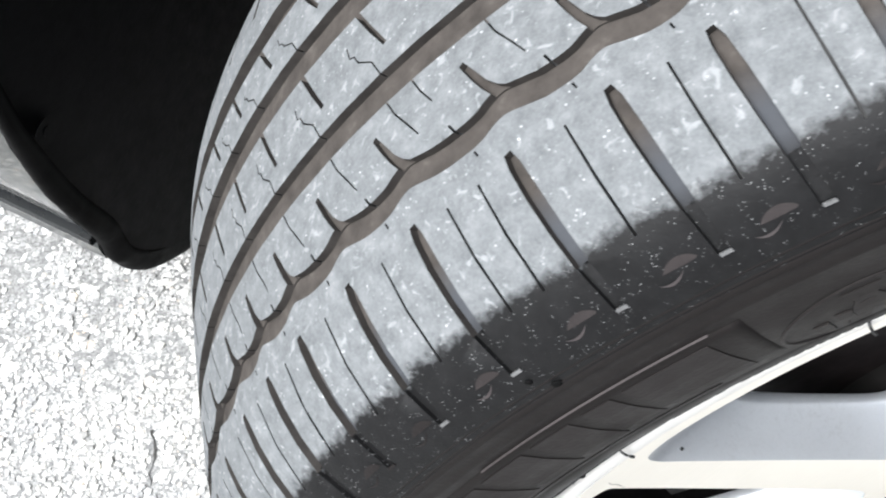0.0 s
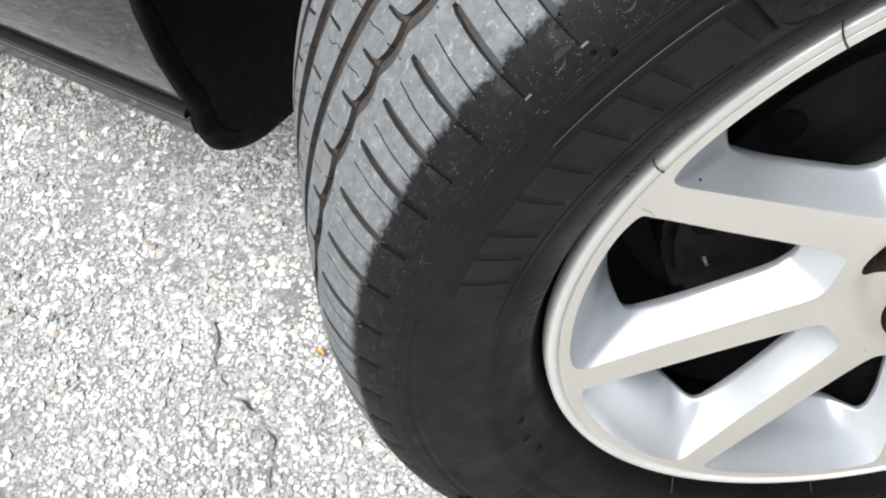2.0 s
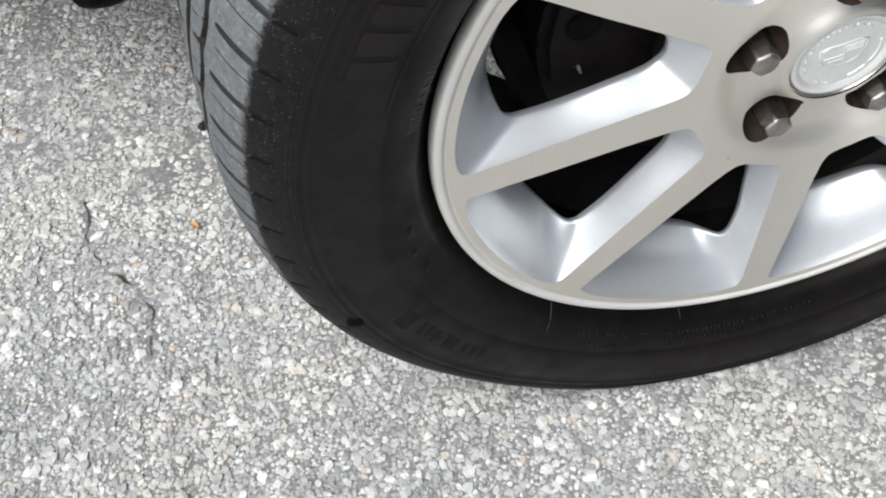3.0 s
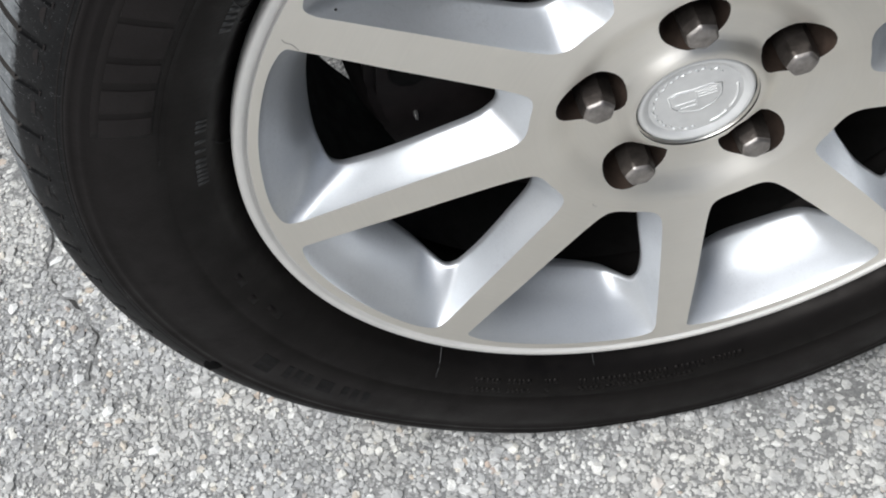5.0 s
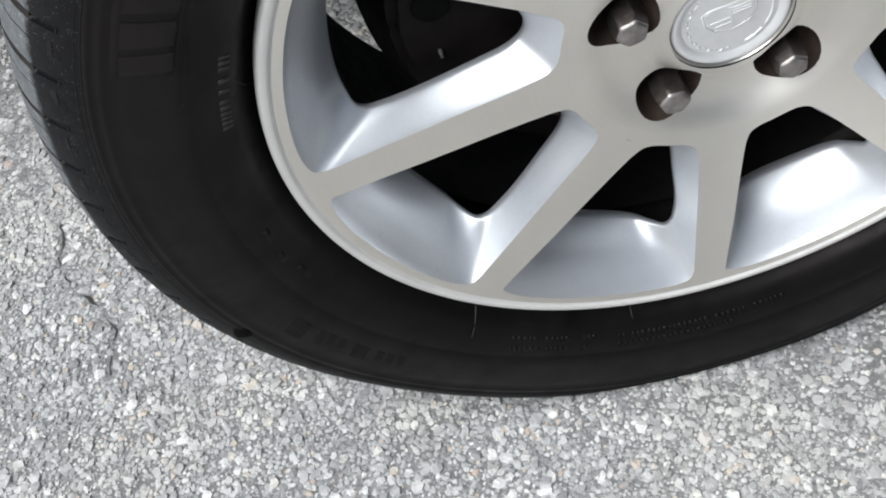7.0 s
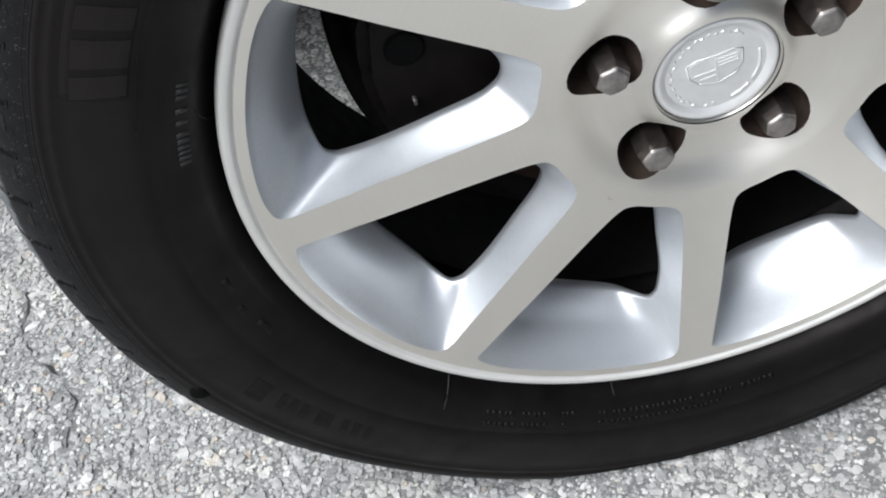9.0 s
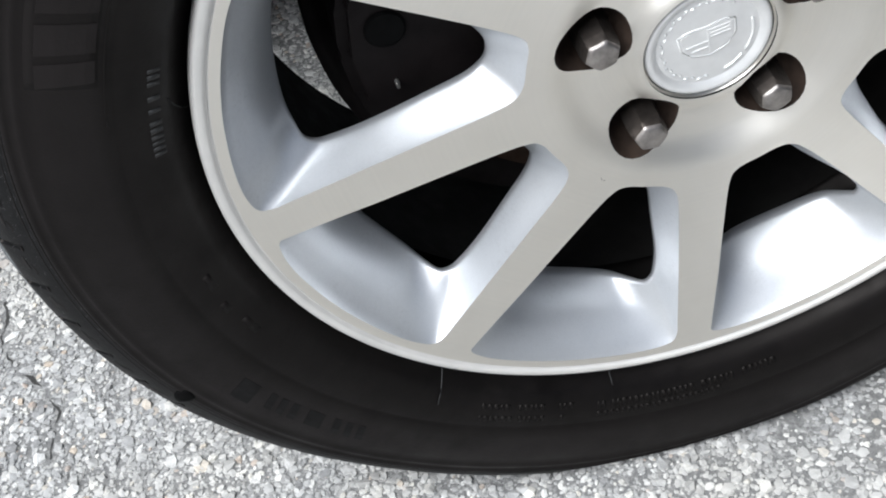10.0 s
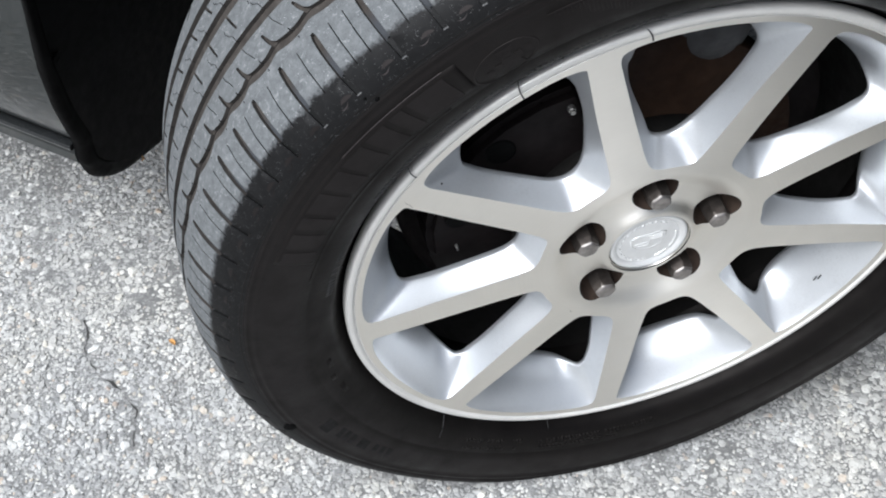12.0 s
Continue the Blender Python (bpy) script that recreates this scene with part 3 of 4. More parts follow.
def build_tread(tyre):
    verts, faces, mats, smooth, weld = [], [], [], [], {}

    def vert(deg, s, deep, key):
        k = (round(deg, 3), round(s, 5), round(deep, 5), key)
        if k not in weld:
            weld[k] = len(verts)
            verts.append(settle(tread_point(deg, s, deep)))
        return weld[k]

    s_end = ARC[-1]
    for k, mid in enumerate(PITCH):
        lo = (PITCH[k - 1] - mid + (-360 if k == 0 else 0)) / 2
        hi = (PITCH[(k + 1) % len(PITCH)] - mid + (360 if k == len(PITCH) - 1 else 0)) / 2
        near = 70 < mid % 360 < 250
        bands = cell_bands(lo, hi, k)
        if not near:
            bands = [b for b in bands if b[2] == 1]
        pts, edges = [], []
        u0, u1 = lo * DEG, hi * DEG
        rows = np.linspace(0, s_end, 46 if near else 26)
        cols = np.linspace(u0, u1, 5)
        side = []
        for col in cols:
            base = len(pts)
            pts += [Vector((col, s)) for s in rows]
            if col in (cols[0], cols[-1]):
                edges += [(base + i, base + i + 1) for i in range(len(rows) - 1)]
        for poly, _, _ in bands:
            clipped = [(min(max(u, u0), u1), s) for u, s in poly]
            base = len(pts)
            pts += [Vector(p) for p in clipped]
            edges += [(base + i, base + (i + 1) % len(clipped)) for i in range(len(clipped))]
        vs, _, fs, *_ = geometry.delaunay_2d_cdt(pts, edges, [], 0, 1e-6)
        boxes = [(min(p[0] for p in b[0]), max(p[0] for p in b[0]), min(p[1] for p in b[0]), max(p[1] for p in b[0])) for b in bands]
        level, seam = {}, {}
        for fi, f in enumerate(fs):
            cx, cy = sum(vs[i].x for i in f) / 3, sum(vs[i].y for i in f) / 3
            if not (u0 <= cx <= u1 and 0 <= cy <= s_end):
                continue
            deep, kind = 0.0, 0
            for (poly, dd, kk), (x0, x1, y0, y1) in zip(bands, boxes):
                if dd > deep and x0 <= cx <= x1 and y0 <= cy <= y1 and inside((cx, cy), poly):
                    deep, kind = dd, kk
            level[fi] = (deep, kind)
            for i, j in zip(f, f[1:] + f[:1]):
                seam.setdefault((min(i, j), max(i, j)), []).append(fi)
            faces.append([vert(mid + vs[i].x / DEG, vs[i].y, deep, 0) for i in f])
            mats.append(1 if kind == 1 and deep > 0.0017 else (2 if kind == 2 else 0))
            smooth.append(True)
        for (i, j), fl in seam.items():
            if len(fl) == 2 and level[fl[0]][0] != level[fl[1]][0]:
                a, b = sorted((level[fl[0]], level[fl[1]]))
                quad = [(i, a[0]), (j, a[0]), (j, b[0]), (i, b[0])]
                faces.append([vert(mid + vs[q].x / DEG, vs[q].y, d, (k, i, j)) for q, d in quad])
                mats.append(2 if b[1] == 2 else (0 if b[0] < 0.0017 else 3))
                smooth.append(False)
    ob = mesh_ob("tread", verts, faces, TREAD, tyre, "worn dusty grey tread with grooves and fine sipes", smooth, [TREAD, GROOVE, SPEW, WALL], mats)
    return ob


def ring_block(bm, r0, r1, a0, a1, y_of, high, steps=6, skew=0.0):
    """A raised block of the sidewall between two radii and two angles; its top follows the wall."""
    rows = max(1, round((r1 - r0) / 0.004))
    top = []
    for i in range(rows + 1):
        q = i / rows
        r = r0 + (r1 - r0) * q
        top.append([bm.verts.new(settle(polar(r, a0 + (a1 - a0) * k / steps + skew * q, y_of(r) - high))) for k in range(steps + 1)])
    for i in range(rows):
        for k in range(steps):
            bm.faces.new((top[i][k], top[i][k + 1], top[i + 1][k + 1], top[i + 1][k]))
    rim = [(0, k) for k in range(steps + 1)] + [(i, steps) for i in range(1, rows + 1)] + [(rows, k) for k in range(steps - 1, -1, -1)] + [(i, 0) for i in range(rows - 1, 0, -1)]
    low = []
    for i, k in rim:
        q = i / rows
        r = r0 + (r1 - r0) * q
        low.append(bm.verts.new(settle(polar(r, a0 + (a1 - a0) * k / steps + skew * q, y_of(r) + 0.0006))))
    for n in range(len(rim)):
        (i, k), (p, m) = rim[n], rim[n - 1]
        bm.faces.new((top[i][k], top[p][m], low[n - 1], low[n]))


def wall_y(r):
    prof = HALF + CROWN
    rs, ys = [p[0] for p in prof], [p[1] for p in prof]
    return float(np.interp(r, rs, ys))


def build_tyre(wheel):
    outer = [tuple(p) for p in HALF]
    tyre = lathe("tyre", outer, SIDE, wheel, "black rubber car tyre with a worn dusty tread", 240, settle)
    lathe("inner_sidewall", [(r, 2 * MID - y) for r, y in HALF[::-1]] + [(0.232, 0.19), (0.232, 0.012), (0.248, 0.015)], SIDE, tyre, steps=120, fix=settle)
    build_tread(tyre)

    # brand panel: a raised rim line and nine plain blocks in place of the lettering
    bm = bmesh.new()
    ring_block(bm, 0.31868, 0.3189, 131.3, 147.0, wall_y, 0.0006, 24)
    part("panel_outline", bm, MARK, tyre, "thin pale raised line", False)
    # the band's darker colour gives the blocks their light-and-shade contrast
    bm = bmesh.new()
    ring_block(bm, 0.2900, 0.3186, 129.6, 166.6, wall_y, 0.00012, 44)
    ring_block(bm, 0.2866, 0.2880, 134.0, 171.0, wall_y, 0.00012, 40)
    part("panel_field", bm, FIELD, tyre, "black band, coloured darker as if shaded behind the blocks", True)
    for a0, a1 in ((131.3, 136.5), (137.3, 139.3), (140.2, 143.2), (144.0, 147.7), (148.4, 151.8), (152.5, 156.2), (157.0, 159.2), (160.2, 163.0), (163.8, 166.0)):
        bm = bmesh.new()
        ring_block(bm, 0.2912, 0.3146, a0, a1, wall_y, 0.0004, 6, 0.5)
        part("brand_block", bm, BRAND, tyre, "", False)
    # oval emblem
    bm = bmesh.new()
    n = 40
    for rad0, rad1 in ((1.0, 0.96),):
        ov = [[bm.verts.new(settle(polar(0.2975 + 0.0138 * q * math.sin(t), 124.9 + 4.4 * q * math.cos(t) - 0.8 * math.sin(t), wall_y(0.2975 + 0.0138 * q * math.sin(t)) - hgt)))
               for t in [2 * math.pi * i / n for i in range(n)]] for q, hgt in ((rad0 + 0.02, -0.0003), (rad0, 0.0004), (rad1, 0.0004), (rad1 - 0.02, -0.0003))]
        for a, b in zip(ov, ov[1:]):
            for i in range(n):
                bm.faces.new((a[i - 1], a[i], b[i], b[i - 1]))
    part("oval_emblem", bm, LETTER, tyre, "raised oval emblem")
    for a0, r0, r1 in ((127.2, 0.290, 0.297), (125.9, 0.292, 0.299), (124.5, 0.294, 0.301), (123.1, 0.2955, 0.302), (121.8, 0.297, 0.303)):
        bm = bmesh.new()
        ring_block(bm, r0 - 0.001, r1 - 0.001, a0 - 0.42, a0 + 0.42, wall_y, 0.0004, 2)
        part("emblem_bar", bm, LETTER, tyre, "", False)
    for a0, a1, skew in ((125.0, 126.2, -1.6), (122.6, 123.8, 1.6)):
        bm = bmesh.new()
        ring_block(bm, 0.287, 0.308, a0, a1, wall_y, 0.0003, 2, skew)
        part("emblem_stroke", bm, LETTER, tyre, "", False)
    # ribbed wedge
    bm = bmesh.new()
    ring_block(bm, 0.3148, 0.3160, 90.0, 118.4, wall_y, 0.0006, 28)
    wedge = part("wedge_edge", bm, LETTER, tyre, "", False)
    for i in range(58):
        a = 117.6 - 0.48 * i
        bm = bmesh.new()
        ring_block(bm, 0.3138 - min(0.019, 0.0011 * (i + 1)), 0.3140, a - 0.1, a + 0.1, wall_y, 0.0003, 1)
        part("wedge_rib", bm, LETTER, wedge, "", False)
    # two fine moulding lines under the shoulder
    for r in (0.3332, 0.3306):
        y = wall_y(r)
        lathe("moulding_line", [(r - 0.0006, y + 0.0002), (r - 0.0002, y - 0.0002), (r + 0.0002, y - 0.0002), (r + 0.0006, y + 0.0002)], SIDE, tyre, steps=240, fix=settle)
    # small unreadable rows near the rim, and the model mark low on the wall
    rng = random.Random(5)
    for a0, a1, r, tall in ((-118, -105, 0.2690, 0.0035), (-118, -106, 0.2765, 0.0035), (-101, -76, 0.2700, 0.0045), (-101, -84, 0.2765, 0.0030),
                            (141, 153, 0.2645, 0.0055), (166, 178, 0.2645, 0.0055), (104, 117, 0.2655, 0.0050), (119, 124, 0.2650, 0.0060), (126, 139, 0.2700, 0.0030)):
        bm = bmesh.new()
        a = a0
        while a < a1:
            w = rng.uniform(0.35, 0.75)
            if rng.random() > 0.14:
                ring_block(bm, r, r + tall, a, a + w, wall_y, 0.0003, 1)
            a += w + 0.3
        part("small_marking", bm, SPEW if a0 > 0 else SIDE, tyre)
    for a0, wide, tall in ((-150.6, 2.6, 0.0150), (-146.2, 1.0, 0.0120), (-144.5, 1.0, 0.0120), (-142.8, 1.0, 0.0120), (-140.4, 2.3, 0.0120), (-136.6, 1.0, 0.0120), (-134.9, 1.0, 0.0120), (-133.2, 1.0, 0.0120)):
        bm = bmesh.new()
        ring_block(bm, 0.2970, 0.2970 + tall, a0, a0 + wide, wall_y, 0.0002, 4, 0.9)
        part("model_bar", bm, MODEL, tyre, "", False)
    for a0, a1, r in ((-166, -163.6, 0.270), (-157.5, -154.6, 0.270), (-161.3, -159.7, 0.272)):
        bm = bmesh.new()
        ring_block(bm, r, r + 0.004, a0, a1, wall_y, 0.0003, 2)
        part("small_marking", bm, SIDE, tyre)
    # crescent marks between the shoulder grooves
    first = None
    for k, mid in enumerate(PITCH):
        if not 85 < mid % 360 < 215:
            continue
        bm = bmesh.new()
        c = mid + 0.92 + (0.35 if k > 7 else 0.0)

        def on_wall(a, y, up):
            return settle(tread_point(a, arc_of(y), -up))

        # a filled half-moon above, a slim sickle below
        top, low = [], []
        for i in range(13):
            t = -1 + i / 6
            a = c + 0.82 * t
            top.append(bm.verts.new(on_wall(a - 0.1, -0.0087 + 0.0015 * (1 - t * t) ** 0.8, 0.00008)))
            low.append(bm.verts.new(on_wall(a, -0.0089 - 0.0001 * (1 - t * t), 0.00022)))
        for i in range(12):
            bm.faces.new((top[i], top[i + 1], low[i + 1], low[i]))
        bmesh.ops.remove_doubles(bm, verts=bm.verts[:], dist=1e-6)
        part("half_moon_mark", bm, SCUFF if mid < 142 else LETTER, tyre, "grey half-moon wear mark" if mid < 142 else "dark half-moon wear mark")
        bm = bmesh.new()
        one, two = [], []
        for i in range(13):
            t = -1 + i / 6
            a = c + 0.57 + 0.66 * t
            bow = (1 - t * t)
            one.append(bm.verts.new(on_wall(a, -0.0099 - 0.0003 * t - 0.0007 * bow, 0.00022)))
            two.append(bm.verts.new(on_wall(a, -0.0100 - 0.0003 * t - 0.0011 * bow, 0.00006)))
        for i in range(12):
            bm.faces.new((one[i], one[i + 1], two[i + 1], two[i]))
        bmesh.ops.remove_doubles(bm, verts=bm.verts[:], dist=1e-6)
        part("sickle_mark", bm, MARK if mid < 142 else LETTER, tyre, "thin pale sickle" if mid < 142 else "thin dark sickle")
        bm = bmesh.new()
        e = -0.95 * SLANT.get(k, 0.8)
        tip = [(e - 0.3, -0.0101), (e + 0.28, -0.0101), (e + 0.26, -0.0106), (e - 0.32, -0.0106)]
        lo, hi = [bm.verts.new(on_wall(mid + b, y, -0.0004)) for b, y in tip], [bm.verts.new(on_wall(mid + b, y, 0.0004)) for b, y in tip]
        bm.faces.new(hi)
        for i in range(4):
            bm.faces.new((lo[i], lo[i - 1], hi[i - 1], hi[i]))
        part("groove_lip", bm, DUST if mid < 146 else LETTER, tyre, "", False)
    # moulding hairs and small nicks
    for a, r0, r1, lean in ((148.5, 0.2470, 0.2580, -1.2), (126.8, 0.2420, 0.2590, -0.9), (105.4, 0.2430, 0.2550, 0.9), (119.2, 0.2510, 0.2670, -0.5), (154.2, 0.2540, 0.2640, -2.6), (174.0, 0.2520, 0.2610, -3.6),
                            (150.6, 0.2570, 0.2720, -2.0), (-125.0, 0.2540, 0.2720, 0.4), (-99.0, 0.2540, 0.2620, 0.2)):
        line = [settle(polar(r0 + (r1 - r0) * q, a + lean * q * q, min(wall_y(max(r0 + (r1 - r0) * q, 0.2515)), -0.0022 if r0 < 0.25 else 9) - 0.0006)) for q in np.linspace(0, 1, 7)]
        v, f = tube(line, 0.0006, 5, 0.4)
        mesh_ob("rubber_hair", v, f, SPEW, tyre)
    for a, r, s in ((138.4, 0.331, 0.0018), (139.3, 0.336, 0.0014), (-152.4, 0.3300, 0.0060)):
        bm = bmesh.new()
        bmesh.ops.create_icosphere(bm, subdivisions=2, radius=s)
        for v in bm.verts:
            v.co = v.co * (1 + 0.3 * noise.noise(v.co * 900)) * 1.0
            v.co.y *= 0.35
            v.co += settle(polar(r, a, wall_y(r)))
        part("rubber_nick", bm, NICK_RECESS, tyre)
    return tyre


# ---------------------------------------------------------------- the alloy wheel
SPOKE = 193.37
MOUTH = [(0.2340, 3.0), (0.2280, 3.0), (0.2050, 3.6), (0.1800, 4.5), (0.1400, 6.2), (0.1140, 8.0), (0.1030, 9.4), (0.0978, 11.0), (0.0953, 14.0), (0.0948, 20.0), (0.0953, 26.5),
         (0.0975, 29.6), (0.1020, 31.8), (0.1120, 33.4), (0.1370, 35.0), (0.1780, 36.4), (0.2150, 37.1), (0.2285, 37.2), (0.2345, 36.6), (0.2372, 34.6), (0.2382, 30.0),
         (0.2382, 20.0), (0.2382, 10.0), (0.2370, 5.2)]
THROAT = [(0.2025, 6.3, 0.028), (0.1970, 5.7, 0.025), (0.1850, 5.8, 0.024), (0.1630, 6.7, 0.024), (0.1400, 9.4, 0.025), (0.1245, 12.2, 0.026), (0.1170, 14.7, 0.026),
          (0.1122, 17.0, 0.026), (0.1097, 19.2, 0.026), (0.1086, 21.2, 0.026), (0.1085, 23.2, 0.026), (0.1097, 25.4, 0.026), (0.1125, 27.1, 0.026), (0.1185, 28.7, 0.025), (0.1400, 31.3, 0.024),
          (0.1740, 34.2, 0.024), (0.1880, 34.5, 0.024), (0.1970, 34.3, 0.024), (0.2022, 33.3, 0.025), (0.2055, 31.4, 0.032), (0.2078, 28.5, 0.041), (0.2085, 20.0, 0.047),
          (0.2085, 11.5, 0.046), (0.2065, 8.0, 0.038)]
LUG_R, LUG_A = 0.0580, 97.4


def face_y(r):
    """The machined face: nearly flat spokes, a dish round the lugs and a low boss under the cap."""
    t = min(1.0, max(0.0, (r - 0.088) / 0.1555))
    q = min(1.0, max(0.0, (0.086 - r) / 0.023))
    b = min(1.0, max(0.0, (0.048 - r) / 0.012))
    return 0.0052 * (1 - t**1.6) + 0.0076 * q * q * (3 - 2 * q) - 0.0060 * b * b * (3 - 2 * b)


def flat(r, deg):
    a = radians(deg)
    return (r * math.cos(a), r * math.sin(a))


def lug_outline(k, grow=1.0):
    """The egg-shaped mouth of a lug pocket in the plane of the wheel."""
    a = LUG_A - 72 * k
    cx, cz = flat(LUG_R + 0.0005, a)
    cz += 0.0024
    cx -= 0.0015
    out = []
    for i in range(28):
        t = 2 * math.pi * i / 28
        rad = 0.0186 * grow * (1 + 0.14 * max(0, math.cos(t - 0.3)) ** 3 + 0.09 * max(0, math.cos(t - 2.55)) ** 4)
        ca = radians(a)
        ex, ez = rad * math.cos(t), rad * math.sin(t)
        out.append((cx + ex * math.cos(ca) - ez * math.sin(ca), cz + ex * math.sin(ca) + ez * math.cos(ca)))
    return out


def build_rim(wheel):
    mouths, throats = [], []
    for k in range(9):
        mouths.append([tuple(p) for p in smooth_loop([flat(r, SPOKE + 40 * k + a) for r, a in MOUTH], 5)])
        throats.append([tuple(p) for p in smooth_loop([(*flat(r, SPOKE + 40 * k + a), y) for r, a, y in THROAT], 5)])
    lugs = [lug_outline(k) for k in range(5)]
    # machined face: rim band, spokes and hub in one sheet with the openings left out
    pts, edges = [], []

    def add_loop(loop):
        base = len(pts)
        pts.extend(Vector(p) for p in loop)
        edges.extend((base + i, base + (i + 1) % len(loop)) for i in range(len(loop)))

    add_loop([flat(0.2435, 360 * i / 216) for i in range(216)])
    add_loop([flat(0.0347, 360 * i / 96) for i in range(96)])
    for loop in mouths + lugs:
        add_loop(loop)
    for r in (0.0360, 0.0375, 0.040, 0.043, 0.0465, 0.05, 0.0535, 0.057, 0.0615, 0.066, 0.069, 0.072, 0.075, 0.078, 0.081, 0.084, 0.0865, 0.090, 0.095, 0.11, 0.13, 0.15, 0.17, 0.19, 0.21, 0.225, 0.233, 0.24):
        for i in range(144 if r < 0.1 else 180):
            p = flat(r, 360 * i / (144 if r < 0.1 else 180) + 0.7)
            if not any(inside(p, q) for q in lugs) and not any(inside(p, q) for q in mouths):
                pts.append(Vector(p))
    vs, _, fs, *_ = geometry.delaunay_2d_cdt(pts, edges, [], 0, 1e-7)
    faces = []
    for f in fs:
        c = (sum(vs[i].x for i in f) / 3, sum(vs[i].y for i in f) / 3)
        r = math.hypot(*c)
        if r > 0.2435 or r < 0.03465 or any(inside(c, q) for q in mouths) or any(inside(c, q) for q in lugs):
            continue
        faces.append(f)
    verts = [Vector((v.x, face_y(v.length), v.y)) for v in vs]
    rim = mesh_ob("alloy_rim", verts, faces, MACHINED, wheel, "machined aluminium nine-spoke rim with silver painted pockets")
    # painted pockets between the spokes
    for mouth, throat in zip(mouths, throats):
        rings = []
        for q, wall, floor_, more in ((0.0, 0.0, 0.0, 0), (0.03, 0.045, 0.04, 0), (0.12, 0.16, 0.12, 0), (0.35, 0.40, 0.29, 0), (0.56, 0.605, 0.46, 0), (0.68, 0.715, 0.575, 0), (0.84, 0.86, 0.785, 0),
                                      (0.96, 0.970, 0.95, 0), (1.0, 1.02, 1.02, 0), (0.97, 1.05, 1.05, 0.003), (0.86, 1.05, 1.05, 0.004)):
            ring = []
            for (ax, az), (bx, bz, by) in zip(mouth, throat):
                x, z = ax + (bx - ax) * q, az + (bz - az) * q
                y0 = face_y(math.hypot(ax, az))
                low = min(1.0, max(0.0, (by - 0.025) / 0.021))
                ring.append(Vector((x, y0 + (by - y0) * (wall + (floor_ - wall) * low) + more, z)))
            rings.append(ring)
        n = len(mouth)
        vv = [p for ring in rings for p in ring]
        ff = [(i * n + j, i * n + (j + 1) % n, (i + 1) * n + (j + 1) % n, (i + 1) * n + j) for i in range(len(rings) - 1) for j in range(n)]
        mesh_ob("spoke_pocket", vv, ff, SILVER, rim, "silver painted pocket between two spokes")
    # lip with its fine step, barrel
    lathe("rim_lip", [(0.2435, 0.0), (0.2441, 0.0009), (0.2447, 0.0009), (0.2453, -0.0008), (0.2470, -0.0014), (0.2490, -0.0015), (0.2505, -0.0010), (0.2513, 0.0006),
                      (0.2516, 0.0040), (0.2515, 0.0080), (0.2505, 0.0102), (0.2490, 0.0090)], LIP, rim, "bright rounded rim lip", 240)
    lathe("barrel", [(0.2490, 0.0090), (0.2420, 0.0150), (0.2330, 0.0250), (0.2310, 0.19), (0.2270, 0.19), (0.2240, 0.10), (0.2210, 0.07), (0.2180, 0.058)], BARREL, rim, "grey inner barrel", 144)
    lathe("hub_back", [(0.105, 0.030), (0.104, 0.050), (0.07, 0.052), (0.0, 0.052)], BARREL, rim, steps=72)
    # lug pockets and nuts
    for k in range(5):
        outer = lugs[k]
        inner = lug_outline(k, 0.86)
        n = len(outer)
        rings = [[Vector((x, face_y(math.hypot(x, z)), z)) for x, z in outer],
                 [Vector((x * 0.85 + u * 0.15, face_y(math.hypot(x, z)) + 0.0015, z * 0.85 + w * 0.15)) for (x, z), (u, w) in zip(outer, inner)],
                 [Vector((x, 0.040, z)) for x, z in inner]]
        cx, cz = flat(LUG_R, LUG_A - 72 * k)
        vv = [p for ring in rings for p in ring] + [Vector((cx, 0.040, cz))]
        ff = [(i * n + j, i * n + (j + 1) % n, (i + 1) * n + (j + 1) % n, (i + 1) * n + j) for i in range(2) for j in range(n)]
        ff += [(2 * n + j, 2 * n + (j + 1) % n, 3 * n) for j in range(n)]
        mesh_ob("lug_pocket", vv, ff, POCKET, rim, "dark brown lug pocket")
        build_nut(wheel, k)
    # a cast stamp, a speck and two scuffs
    for k in range(3):
        p = pocket_point(313.37, 0.49, 0.44) + Vector((0.0042 * (k - 1), 0, 0.001 * (k - 1)))
        v, f = tube([p + Vector((-0.001, -0.001, -0.0022)), p + Vector((0.0008, -0.0004, 0.0022))], 0.0007, 5)
        mesh_ob("cast_stamp", v, f, SPEW, rim)
    bm = bmesh.new()
    bmesh.ops.create_icosphere(bm, subdivisions=1, radius=0.0008, matrix=Matrix.Translation(polar(0.2185, 149.6, 0.0045)))
    part("dirt_speck", bm, SPEW, rim)
    for line in (((0.2375, 154.9), (0.2355, 155.3), (0.2320, 155.4), (0.2275, 156.2)), ((0.0925, 235.0), (0.0940, 236.0), (0.0935, 237.2))):
        v, f = tube([polar(r, a, face_y(r) + 0.00002) for r, a in line], 0.0002, 4)
        mesh_ob("scuff", v, f, NUT, rim)
    # centre cap
    cap = lathe("centre_cap", [(0.0, 0.0098), (0.020, 0.0100), (0.0268, 0.0104)], CAP, wheel, "silver centre cap with a wreath and a plain shield", 72)
    lathe("cap_ring", [(0.0268, 0.0104), (0.0280, 0.0096), (0.0296, 0.0084), (0.0314, 0.0080), (0.0328, 0.0086), (0.0336, 0.0105), (0.0337, 0.0200)], CAP, cap, "smooth rounded ring", 96)
    lathe("cap_seat", [(0.0337, 0.0092), (0.0343, 0.0105), (0.0348, 0.0081)], MACHINED, cap, "thin seat round the cap", 96)
